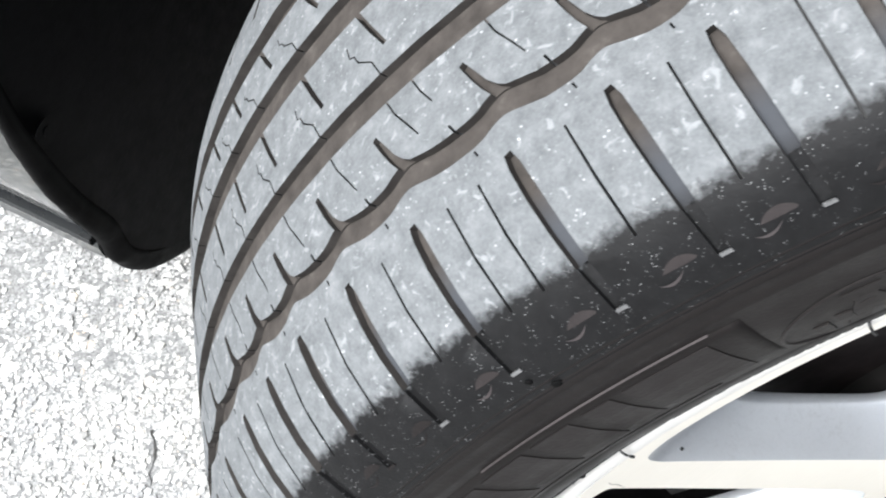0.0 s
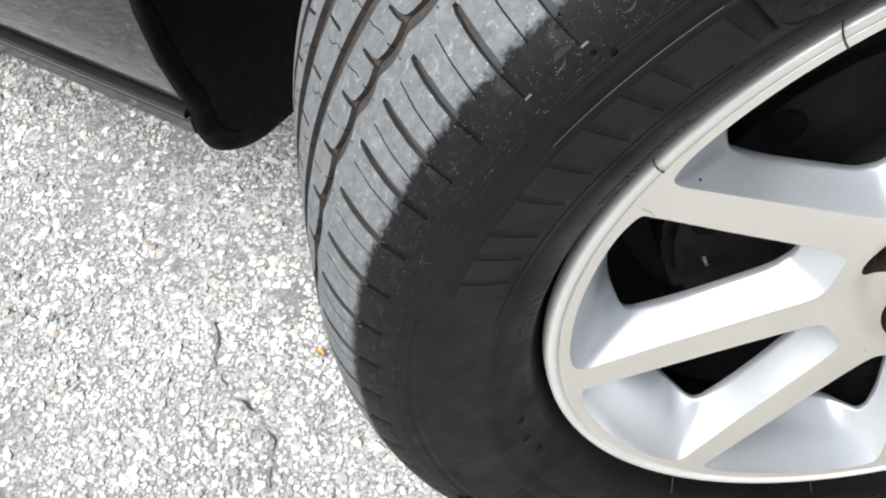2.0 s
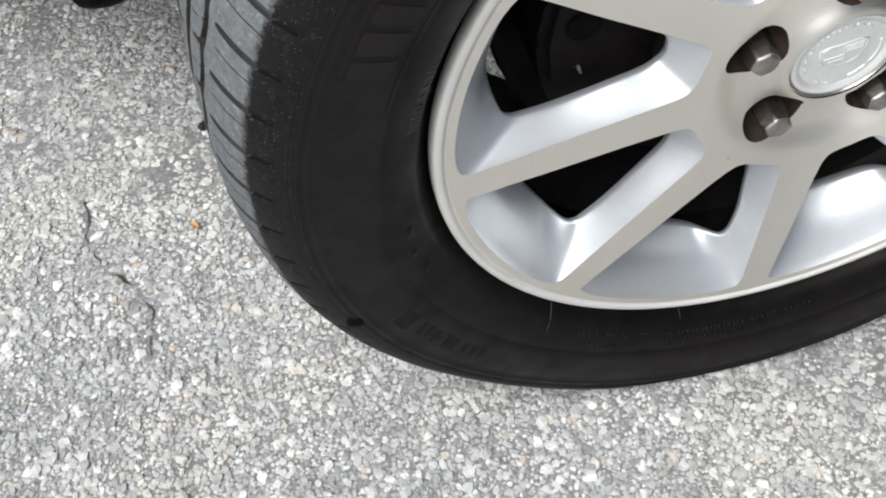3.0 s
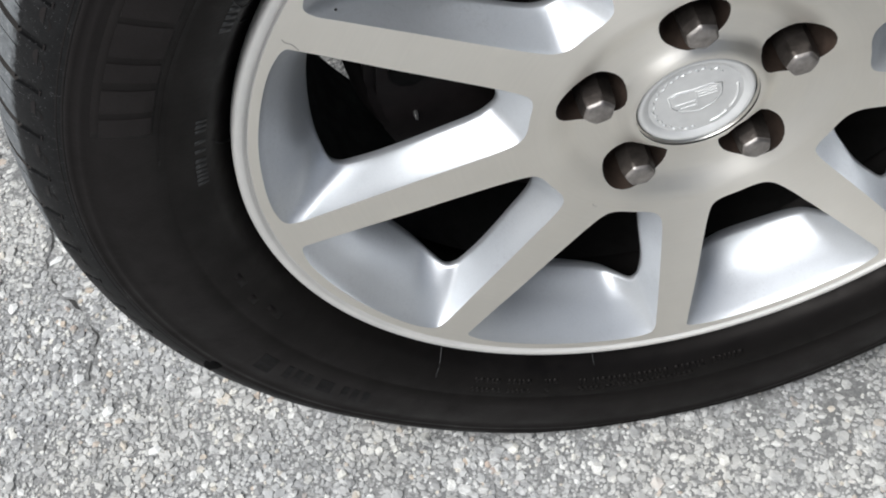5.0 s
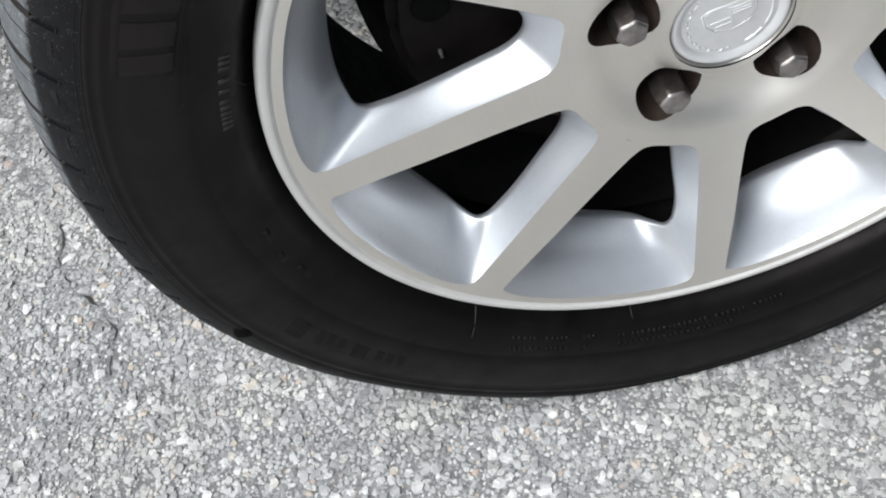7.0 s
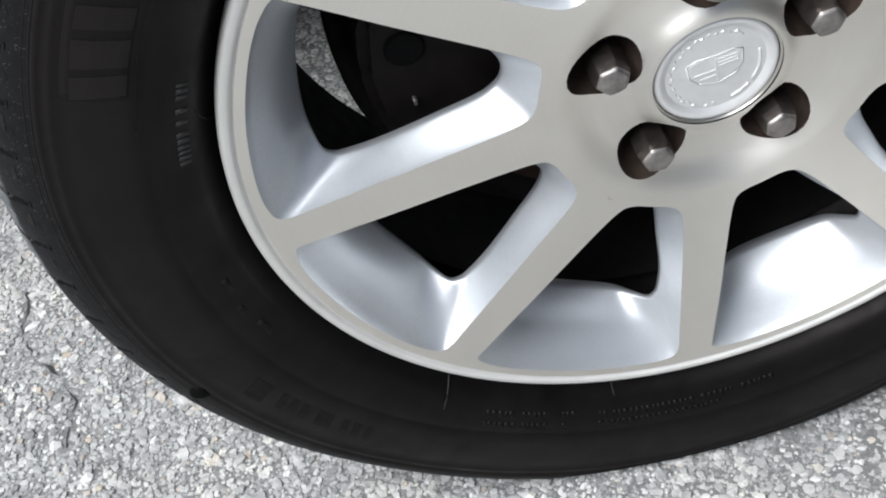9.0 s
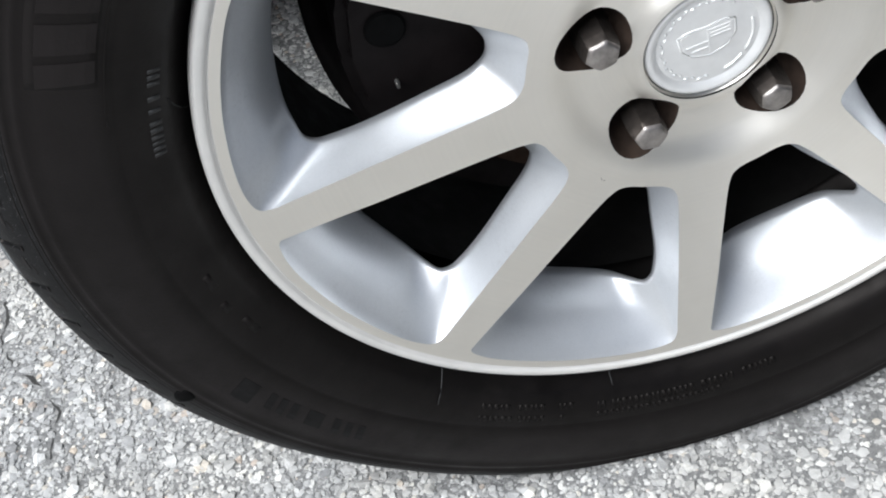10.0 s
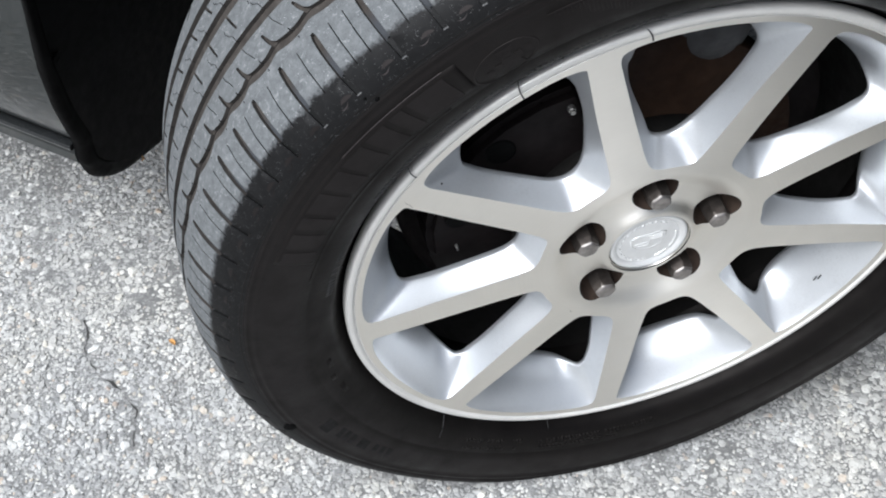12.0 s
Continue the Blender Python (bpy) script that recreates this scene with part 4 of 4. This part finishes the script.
    for k in range(25):
        a = 62 + 212 * k / 24
        lean = radians(a + (24 if k % 2 else -18))
        c = polar(0.0238 + (0.0006 if k % 2 else -0.0004), a)
        along = Vector((-math.sin(lean), 0, math.cos(lean)))
        across = Vector((math.cos(lean), 0, math.sin(lean)))
        v = [c + along * 0.0019 + Vector((0, 0.0101, 0)), c + across * 0.0009 + Vector((0, 0.0102, 0)), c - along * 0.0017 + Vector((0, 0.0101, 0)),
             c - across * 0.0009 + Vector((0, 0.0102, 0)), c + along * 0.0002 + Vector((0, 0.0093, 0))]
        mesh_ob("wreath_leaf", v, [(0, 1, 4), (1, 2, 4), (2, 3, 4), (3, 0, 4)], CAP, cap, smooth=False)
    for a0, a1 in ((-62, -34), (-28, 22)):
        v, f = tube([polar(0.0236, a0 + (a1 - a0) * q, 0.0100) for q in np.linspace(0, 1, 9)], 0.0007, 6)
        mesh_ob("cap_line", v, f, CAP, cap)
    shield = [(-0.0150, 0.0080), (-0.0100, 0.0098), (0.0, 0.0092), (0.0100, 0.0098), (0.0150, 0.0080), (0.0142, -0.0010), (0.0095, -0.0068), (0.0, -0.0098), (-0.0095, -0.0068), (-0.0142, -0.0010)]
    bm = bmesh.new()
    slab(bm, [Vector((x * 0.9, 0.0101, z * 0.9)) for x, z in shield], (0, -0.0006, 0))
    crest = part("crest", bm, CAP, cap, "plain raised shield", False)
    v, f = tube([Vector((x, 0.0098, z)) for x, z in shield + shield[:1]], 0.00042, 6)
    mesh_ob("crest_edge", v, f, CAP, crest)
    for x0, x1, z0, z1 in ((0.0012, 0.0118, 0.0062, 0.0069), (0.0012, 0.0118, 0.0040, 0.0047), (0.0012, 0.0118, 0.0018, 0.0025), (-0.0118, -0.0005, -0.0004, 0.0003), (0.0, 0.0007, -0.0075, 0.0075), (-0.0090, -0.0008, -0.0040, -0.0033)):
        bm = bmesh.new()
        slab(bm, [Vector((x, 0.0096, z)) for x, z in ((x0, z0), (x1, z0), (x1, z1), (x0, z1))], (0, -0.0005, 0))
        part("crest_bar", bm, CAP, crest, "", False)
    crest.matrix_basis = pose(0, 0, 0, 0, -14, 0)
    return rim


def pocket_point(spoke, across, deep):
    """A point on the outer floor of a pocket: across from spoke to spoke, deep from the face to the throat."""
    a = spoke + 40 * across
    r0, r1 = 0.2382, 0.2085
    return polar(r0 + (r1 - r0) * deep, a, 0.047 * float(np.interp(deep, [0, 0.12, 0.35, 0.56, 0.68, 0.84, 1], [0, 0.12, 0.29, 0.46, 0.575, 0.785, 1.02])) - 0.0005)


def build_nut(wheel, k):
    """A hexagonal lug nut with a domed, chamfered head."""
    a = LUG_A - 72 * k
    c = polar(LUG_R, a, 0.0)
    turn = radians((17, 41, 8, 30, 52)[k])
    rows = [(0.0104, 0.039, 1.0), (0.0102, 0.0085, 1.0), (0.0098, 0.0058, 1.0), (0.0091, 0.0030, 0.9), (0.0082, 0.0016, 0.6), (0.0066, 0.0009, 0.0), (0.0036, 0.0005, 0.0), (0.0, 0.0004, 0.0)]
    n = 36
    verts = []
    for r, y, hexed in rows:
        for i in range(n):
            t = 2 * math.pi * i / n
            w = ((t + math.pi / 6) % (math.pi / 3)) - math.pi / 6
            rad = r * (1 + hexed * (math.cos(math.pi / 6) / math.cos(w) - 1)) * (1 if hexed else 0.97)
            verts.append(c + Vector((rad * math.cos(t + turn), y, rad * math.sin(t + turn))))
    faces = [(i * n + j, i * n + (j + 1) % n, (i + 1) * n + (j + 1) % n, (i + 1) * n + j) for i in range(len(rows) - 1) for j in range(n)]
    soft = [i >= 2 for i in range(len(rows) - 1) for j in range(n)]
    # flanks take the shaded colour, the tip the bright one
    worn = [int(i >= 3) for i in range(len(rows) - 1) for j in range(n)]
    return mesh_ob("lug_nut", verts, faces, NUT, wheel, "steel hexagonal lug nut, flanks coloured dark as if shaded, tip pale", soft, [NUTSIDE, NUT], worn)


# ---------------------------------------------------------------- the car round the wheel
# car frame: u to the rear along its side, v inwards, z up; origin at the lower rear corner of the wheel opening
SIDE_O, REAR, IN = Vector((-0.441, 0.283, 0.0)), Vector((-0.767, 0.641, 0.0)).normalized(), Vector((0.641, 0.767, 0.0)).normalized()
AX_U, AX_Z, ARCH = -0.455, 0.40, 0.475


def at(u, v, z):
    return SIDE_O + REAR * u + IN * v + Vector((0, 0, z))


def build_car():
    car = tagged(new("car"), "dark grey-green car with its front wheel turned", "car")
    # outer panel with the wheel opening: strips from the arch to the top
    outline = [(0.0, 0.277), (0.007, 0.311), (0.013, 0.370), (0.013, 0.433)]
    for k in range(1, 24):
        t = math.pi * k / 24
        outline.append((AX_U + ARCH * math.cos(t), AX_Z + ARCH * 0.98 * math.sin(t) + 0.03))
    outline += [(-0.925, 0.43), (-0.92, 0.277)]
    verts, faces = [], []
    for u, z in outline:
        verts += [at(u, 0.0, z), at(u, 0.0, 0.98), at(u, 0.014, z + 0.0), at(u, 0.03, 0.98)]
    for i in range(len(outline) - 1):
        a, b = 4 * i, 4 * i + 4
        faces += [(a, b, b + 1, a + 1), (a, a + 2, b + 2, b)]
    mesh_ob("front_fender", verts, faces, PAINT, car, "dark grey-green painted fender")
    prof = [(0.05, 0.98), (-0.010, 0.86), (-0.026, 0.60), (-0.024, 0.43), (-0.0235, 0.385), (-0.019, 0.340), (-0.009, 0.300), (0.0, 0.2825)]
    start = [-0.010, -0.010, -0.010, -0.007, -0.005, -0.006, -0.005, 0.0]
    us = [0.0, 0.02, 0.2, 0.6, 1.2, 2.2, 3.2]
    verts = [at(max(u, u0) if k else u0, v, z) for k, u in enumerate(us) for (v, z), u0 in zip(prof, start)]
    n = len(prof)
    faces = [(i * n + j, i * n + j + 1, (i + 1) * n + j + 1, (i + 1) * n + j) for i in range(len(us) - 1) for j in range(n - 1)]
    mesh_ob("side_panel", verts, faces, PAINT, car, "glossy dark grey-green side panel")
    # sill with its trim strip
    def run(name, prof, mat, label="", u0=0.0, u1=3.2):
        vs = [at(u, v, z) for u in (u0, u0 + 0.002, u1) for v, z in prof]
        m = len(prof)
        fs = [(i * m + j, i * m + (j + 1) % m, (i + 1) * m + (j + 1) % m, (i + 1) * m + j) for i in range(2) for j in range(m)] + [tuple(range(m)), tuple(range(2 * m, 3 * m))]
        return mesh_ob(name, vs, fs, mat, car, label, smooth=False)
    run("trim_strip", [(0.002, 0.2765), (-0.004, 0.2755), (-0.005, 0.2725), (-0.004, 0.2695), (0.002, 0.2685), (0.012, 0.2725)], TRIMMAT, "slim grey trim strip along the sill")
    run("sill_seam", [(0.0065, 0.2840), (0.0060, 0.2755), (0.014, 0.2755), (0.014, 0.2840)], UNDER, "dark seam above the trim")
    run("sill", [(0.001, 0.2700), (-0.0005, 0.262), (0.001, 0.250), (0.010, 0.242), (0.06, 0.236), (0.06, 0.27)], PAINT, "dark painted lower sill")
    run("underbody", [(0.07, 0.24), (0.12, 0.15), (1.60, 0.15), (1.66, 0.26), (1.66, 0.96), (0.07, 0.96)], UNDER, "dark underbody", 0.03, 3.2)
    run("front_body", [(0.0, 0.24), (0.12, 0.20), (1.65, 0.20), (1.72, 0.26), (1.70, 0.955), (0.02, 0.955)], PAINT, "dark grey-green front body", -1.75, -0.921)
    # wheel-well liner: an arched shell and its inner wall
    verts, faces = [], []
    steps = 28
    for k in range(steps + 1):
        t = math.pi * k / steps
        u, z = AX_U + (ARCH - 0.012) * math.cos(t), AX_Z + (ARCH - 0.012) * math.sin(t) + 0.02
        verts += [at(u, v, z) for v in (0.012, 0.05, 0.3, 0.62)]
    faces = [(4 * k + j, 4 * k + j + 1, 4 * k + 5 + j, 4 * k + 4 + j) for k in range(steps) for j in range(3)]
    mesh_ob("arch_liner", verts, faces, PLASTIC, car, "black plastic wheel-arch liner")
    bm = bmesh.new()
    slab(bm, [at(AX_U + 0.5, 0.62, 0.2), at(AX_U - 0.5, 0.62, 0.2), at(AX_U - 0.5, 0.62, 0.92), at(AX_U + 0.5, 0.62, 0.92)], IN * 0.03)
    part("inner_panel", bm, UNDER, car)
    bm = bmesh.new()
    slab(bm, [at(-1.75, 1.70, 0.955), at(0.1, 1.70, 0.975), at(0.1, 0.02, 0.975), at(-1.75, 0.02, 0.955)], (0, 0, 0.02))
    part("bonnet", bm, PAINT, car)
    # rear flap of the liner: a flat panel and a broad rolled edge
    foot = [(-0.021, 0.550), (-0.020, 0.418), (-0.016, 0.377), (-0.006, 0.326), (0.007, 0.285), (0.012, 0.251), (0.029, 0.230), (0.060, 0.212), (0.100, 0.203), (0.140, 0.196), (0.260, 0.186), (0.500, 0.186)]
    verts = []
    for v, z0 in foot:
        for q in (0, 0.06, 0.15, 0.3, 0.6, 1):
            z = z0 + (0.64 - z0) * q
            verts.append(at(-0.012 + 0.004 * min(1, q * 8) - 0.004 * math.sin(18 * v), v, z))
    faces = [(6 * i + j, 6 * i + j + 1, 6 * i + 7 + j, 6 * i + 6 + j) for i in range(len(foot) - 1) for j in range(5)]
    flap = mesh_ob("mud_flap", verts, faces, PLASTIC, car, "black plastic mud flap behind the wheel")
    outer = [(-0.010, -0.026, 0.56), (-0.008, -0.025, 0.44), (-0.006, -0.024, 0.395), (-0.007, -0.020, 0.345), (-0.006, -0.008, 0.298), (0.0, 0.0, 0.272), (0.001, 0.003, 0.248), (0.001, 0.0165, 0.217),
             (0.001, 0.048, 0.1945), (0.001, 0.080, 0.186), (0.001, 0.136, 0.177), (0.001, 0.260, 0.168)]
    inner = [(-0.014, -0.021, 0.55), (-0.016, -0.020, 0.418), (-0.016, -0.016, 0.377), (-0.015, -0.006, 0.326), (-0.014, 0.007, 0.285), (-0.013, 0.0085, 0.272), (-0.013, 0.012, 0.251), (-0.013, 0.029, 0.230),
             (-0.013, 0.060, 0.212), (-0.013, 0.100, 0.203), (-0.013, 0.140, 0.196), (-0.013, 0.260, 0.186)]
    fine_o, fine_i = smooth_path(outer, 4), smooth_path(inner, 4)
    verts, cols = [], 7
    for (ou, ov, oz), (iu, iv, iz) in zip(fine_o, fine_i):
        for c in range(cols):
            q = c / (cols - 1)
            swell = 0.0045 * math.sin(math.pi * q)
            verts.append(at(ou + (iu - ou) * q - swell * 0.6, ov + (iv - ov) * q - (swell if oz > 0.25 else swell * 0.3), oz + (iz - oz) * q - (swell if oz < 0.27 else 0)))
        verts.append(at(iu - 0.0012, iv + 0.0022, iz + 0.0016))
        verts.append(at(iu + 0.004, iv + 0.0040, iz + 0.0030))
    cols += 2
    faces = [(cols * i + j, cols * i + j + 1, cols * i + cols + j + 1, cols * i + cols + j) for i in range(len(fine_o) - 1) for j in range(cols - 1)]
    mesh_ob("flap_edge", verts, faces, FLAPEDGE, flap, "broad rolled black edge")
    for u, vv, z in ((-0.011, -0.004, 0.382), (-0.011, 0.038, 0.240)):
        bm = bmesh.new()
        m = Matrix.Translation(at(u, vv, z)) @ REAR.to_track_quat("Z", "Y").to_matrix().to_4x4()
        bmesh.ops.create_cone(bm, cap_ends=True, segments=20, radius1=0.0080, radius2=0.0060, depth=0.0026, matrix=m)
        bmesh.ops.create_cone(bm, cap_ends=True, segments=12, radius1=0.003, radius2=0.003, depth=0.0036, matrix=m)
        part("clip", bm, PLASTIC, flap, smooth=False)
    v, f = tube([at(-0.008, 0.078, 0.187), at(-0.012, 0.077, 0.193), at(-0.010, 0.0755, 0.199)], 0.0008, 5)
    mesh_ob("grass_wisp", v, f, LEAFVEIN, flap, "dry wisp caught on the edge")
    return car


def build_brake():
    """Disc, splash shield and caliper behind the spokes."""
    brake = tagged(new("brake_assembly"), "dark iron brake disc and caliper behind the rim", "brake")
    brake.matrix_basis = WHEEL
    lathe("brake_disc", [(0.055, 0.070), (0.085, 0.070), (0.087, 0.082), (0.152, 0.082), (0.153, 0.084), (0.153, 0.106), (0.087, 0.108), (0.055, 0.108)], DISC, brake, "rusty brown brake disc", 96)
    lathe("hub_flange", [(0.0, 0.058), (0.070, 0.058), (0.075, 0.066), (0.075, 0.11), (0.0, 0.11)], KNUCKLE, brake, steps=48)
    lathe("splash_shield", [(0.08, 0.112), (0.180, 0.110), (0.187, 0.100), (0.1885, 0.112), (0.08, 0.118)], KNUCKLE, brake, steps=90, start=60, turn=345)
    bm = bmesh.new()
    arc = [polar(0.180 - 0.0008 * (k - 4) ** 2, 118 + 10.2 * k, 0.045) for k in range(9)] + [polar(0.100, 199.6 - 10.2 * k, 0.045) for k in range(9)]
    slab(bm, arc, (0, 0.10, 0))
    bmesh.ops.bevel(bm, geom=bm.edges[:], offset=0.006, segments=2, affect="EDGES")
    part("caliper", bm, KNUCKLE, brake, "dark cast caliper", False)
    for r, a, y, s in ((0.1535, 122.5, 0.047, 0.0023), (0.151, 186.0, 0.0480, 0.0010)):
        bm = bmesh.new()
        m = Matrix.Translation(polar(r, a, y - 0.004)) @ Matrix.Rotation(radians(90), 4, "X")
        bmesh.ops.create_cone(bm, cap_ends=True, segments=6, radius1=s, radius2=s * 0.9, depth=0.009, matrix=m)
        bmesh.ops.create_cone(bm, cap_ends=True, segments=16, radius1=s * 1.2, radius2=s * 1.2, depth=0.004, matrix=m)
        part("bolt", bm, BOLTMAT, brake, "small steel bolt", False)
    # near-black discs on the caliper's face, coloured as the shade in piston recesses
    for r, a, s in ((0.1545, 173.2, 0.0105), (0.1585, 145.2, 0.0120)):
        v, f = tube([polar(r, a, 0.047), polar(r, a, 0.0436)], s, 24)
        boss = mesh_ob("piston_boss", v, f, NICK_RECESS, brake, "near-black disc for a shaded round recess in the caliper")
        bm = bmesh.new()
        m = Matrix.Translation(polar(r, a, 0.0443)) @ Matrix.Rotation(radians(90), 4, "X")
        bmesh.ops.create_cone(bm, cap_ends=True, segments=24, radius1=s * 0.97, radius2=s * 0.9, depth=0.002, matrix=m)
        part("boss_face", bm, NICK_RECESS, boss, "", False)
    v, f = tube([polar(0.10, 100, 0.14), polar(0.16, 112, 0.13), polar(0.20, 124, 0.11), polar(0.205, 140, 0.10)], 0.009, 8)
    mesh_ob("brake_hose", v, f, PLASTIC, brake)
    # pale lump added for the blurred light on the parts in here
    bm = bmesh.new()
    bmesh.ops.create_icosphere(bm, subdivisions=3, radius=0.022)
    for v in bm.verts:
        v.co = Vector((v.co.x * 1.7, v.co.y * 0.8, v.co.z * 1.8)) * (1 + 0.1 * noise.noise(v.co * 60)) + polar(0.158, 74, 0.095)
    part("link_joint", bm, LIGHT_BLOB, brake, "pale grey lump standing for light on the suspension")
    axle, f = tube([Vector((0, 0.11, 0)), Vector((0.01, 0.35, 0.0)), Vector((0.03, 0.6, 0.01))], 0.03, 14)
    mesh_ob("drive_shaft", axle, f, KNUCKLE, brake)
    return brake


def build_leaf(name, centre, long, wide, turn, label, tip=1.0):
    leaf = tagged(new(name), label, "leaf")
    leaf.matrix_basis = pose(*centre, 0, 0, turn)
    verts, faces = [], []
    n = 14
    for i in range(n + 1):
        t = i / n
        w = wide / 2 * math.sin(math.pi * t**0.8) ** 0.85
        for k in (-1, -0.5, 0, 0.5, 1):
            ripple = 0.0006 * math.sin(9 * t + 2 * k)
            verts.append(Vector((w * k * (1 + 0.06 * math.sin(23 * t + k)), long * (t - 0.5), 0.0022 + 0.0025 * k * k + 0.002 * math.sin(3 * t) + ripple)))
    faces = [(5 * i + j, 5 * i + j + 1, 5 * i + 6 + j, 5 * i + 5 + j) for i in range(n) for j in range(4)]
    blade = mesh_ob("blade", verts, faces, LEAFMAT, leaf)
    sol = blade.modifiers.new("thick", "SOLIDIFY")
    sol.thickness = 0.0003
    line = [Vector((0, long * (t - 0.5), 0.0026 + 0.002 * math.sin(3 * t))) for t in np.linspace(0, 1, 9)]
    v, f = tube(line, 0.0004, 5, 0.5)
    mesh_ob("midrib", v, f, LEAFVEIN, leaf)
    return leaf


def build_pebble(centre, long, wide, tall, turn, label):
    bm = bmesh.new()
    bmesh.ops.create_icosphere(bm, subdivisions=2, radius=0.5)
    for v in bm.verts:
        v.co *= 1 + 0.35 * noise.noise(v.co * 3.1 + Vector((4.0, 1.0, 0.0)))
        v.co = Vector((v.co.x * long, v.co.y * wide, v.co.z * tall + tall * 0.35))
    me = bpy.data.meshes.new("pebble")
    bm.to_mesh(me)
    bm.free()
    me.materials.append(UNDER)
    ob = new("pebble", me)
    ob.matrix_basis = pose(*centre, 0, 0, turn)
    return tagged(ob, label, "pebble")


ground = build_ground()
for line, wide in CRACKS:
    build_crack(line, wide * 0.85)
wheel = tagged(new("alloy_wheel"), "car wheel with worn tyre and silver nine-spoke alloy rim", "wheel")
wheel.matrix_basis = WHEEL
build_tyre(wheel)
build_rim(wheel)
build_car()
build_brake()
build_leaf("fallen_leaf", (-0.588, 0.113, 0.001), 0.040, 0.021, 8, "dry orange-brown leaf lying on the asphalt")
build_leaf("leaf_scrap", (-0.388, 0.246, 0.001), 0.009, 0.005, 40, "small orange scrap of leaf on the asphalt")
build_pebble((-0.3615, 0.3585, 0.0005), 0.0125, 0.0080, 0.0080, 40, "small black pebble on the asphalt beside the tyre")
build_stones()


def build_near_stones(count=300):
    """The larger stones in the stretch nearest to the wheel, each a piece of its own."""
    rng = random.Random(11)
    shapes = []
    for k in range(8):
        bm = bmesh.new()
        bmesh.ops.create_icosphere(bm, subdivisions=1, radius=1.0)
        for v in bm.verts:
            v.co *= 1 + 0.4 * noise.noise(v.co * 1.7 + Vector((k * 5.0, 0, 0)))
            v.co.z *= 0.55
        me = bpy.data.meshes.new("stone")
        bm.to_mesh(me)
        bm.free()
        me.materials.append(PEBBLE)
        me.polygons.foreach_set("use_smooth", [False] * len(me.polygons))
        shapes.append(me)
    for x, y, turn, long, wide in ((-0.425, 0.097, 30, 0.0058, 0.0050), (-0.468, 0.259, 25, 0.0082, 0.0036), (-0.505, 0.217, 60, 0.0062, 0.0050), (-0.389, 0.054, 10, 0.0064, 0.0042)):
        white = new("stone", shapes[0].copy())
        white.data.materials[0] = WHITE
        white.parent, white.matrix_basis = ground, pose(x, y, 0.0012, 0, 0, turn) @ Matrix.Diagonal((long, wide, 0.0042, 1))
        tagged(white, "bright white pebble")
    for k in range(count - 4):
        while True:
            x, y = rng.uniform(-0.60, 0.16), rng.uniform(-0.20, 0.30)
            if not (y > -0.02 - 0.0 * x and x > -0.37 and y > -0.06) and y < 0.30 and not (x > -0.30 and y > -0.05):
                break
        r = rng.uniform(0.0022, 0.0042)
        ob = new("stone", rng.choice(shapes))
        ob.parent = ground
        ob.matrix_basis = pose(x, y, 0.0004, rng.uniform(-25, 25), rng.uniform(-25, 25), rng.uniform(0, 360)) @ Matrix.Diagonal((r, r * rng.uniform(0.65, 1), r * rng.uniform(0.7, 1), 1))


build_near_stones()
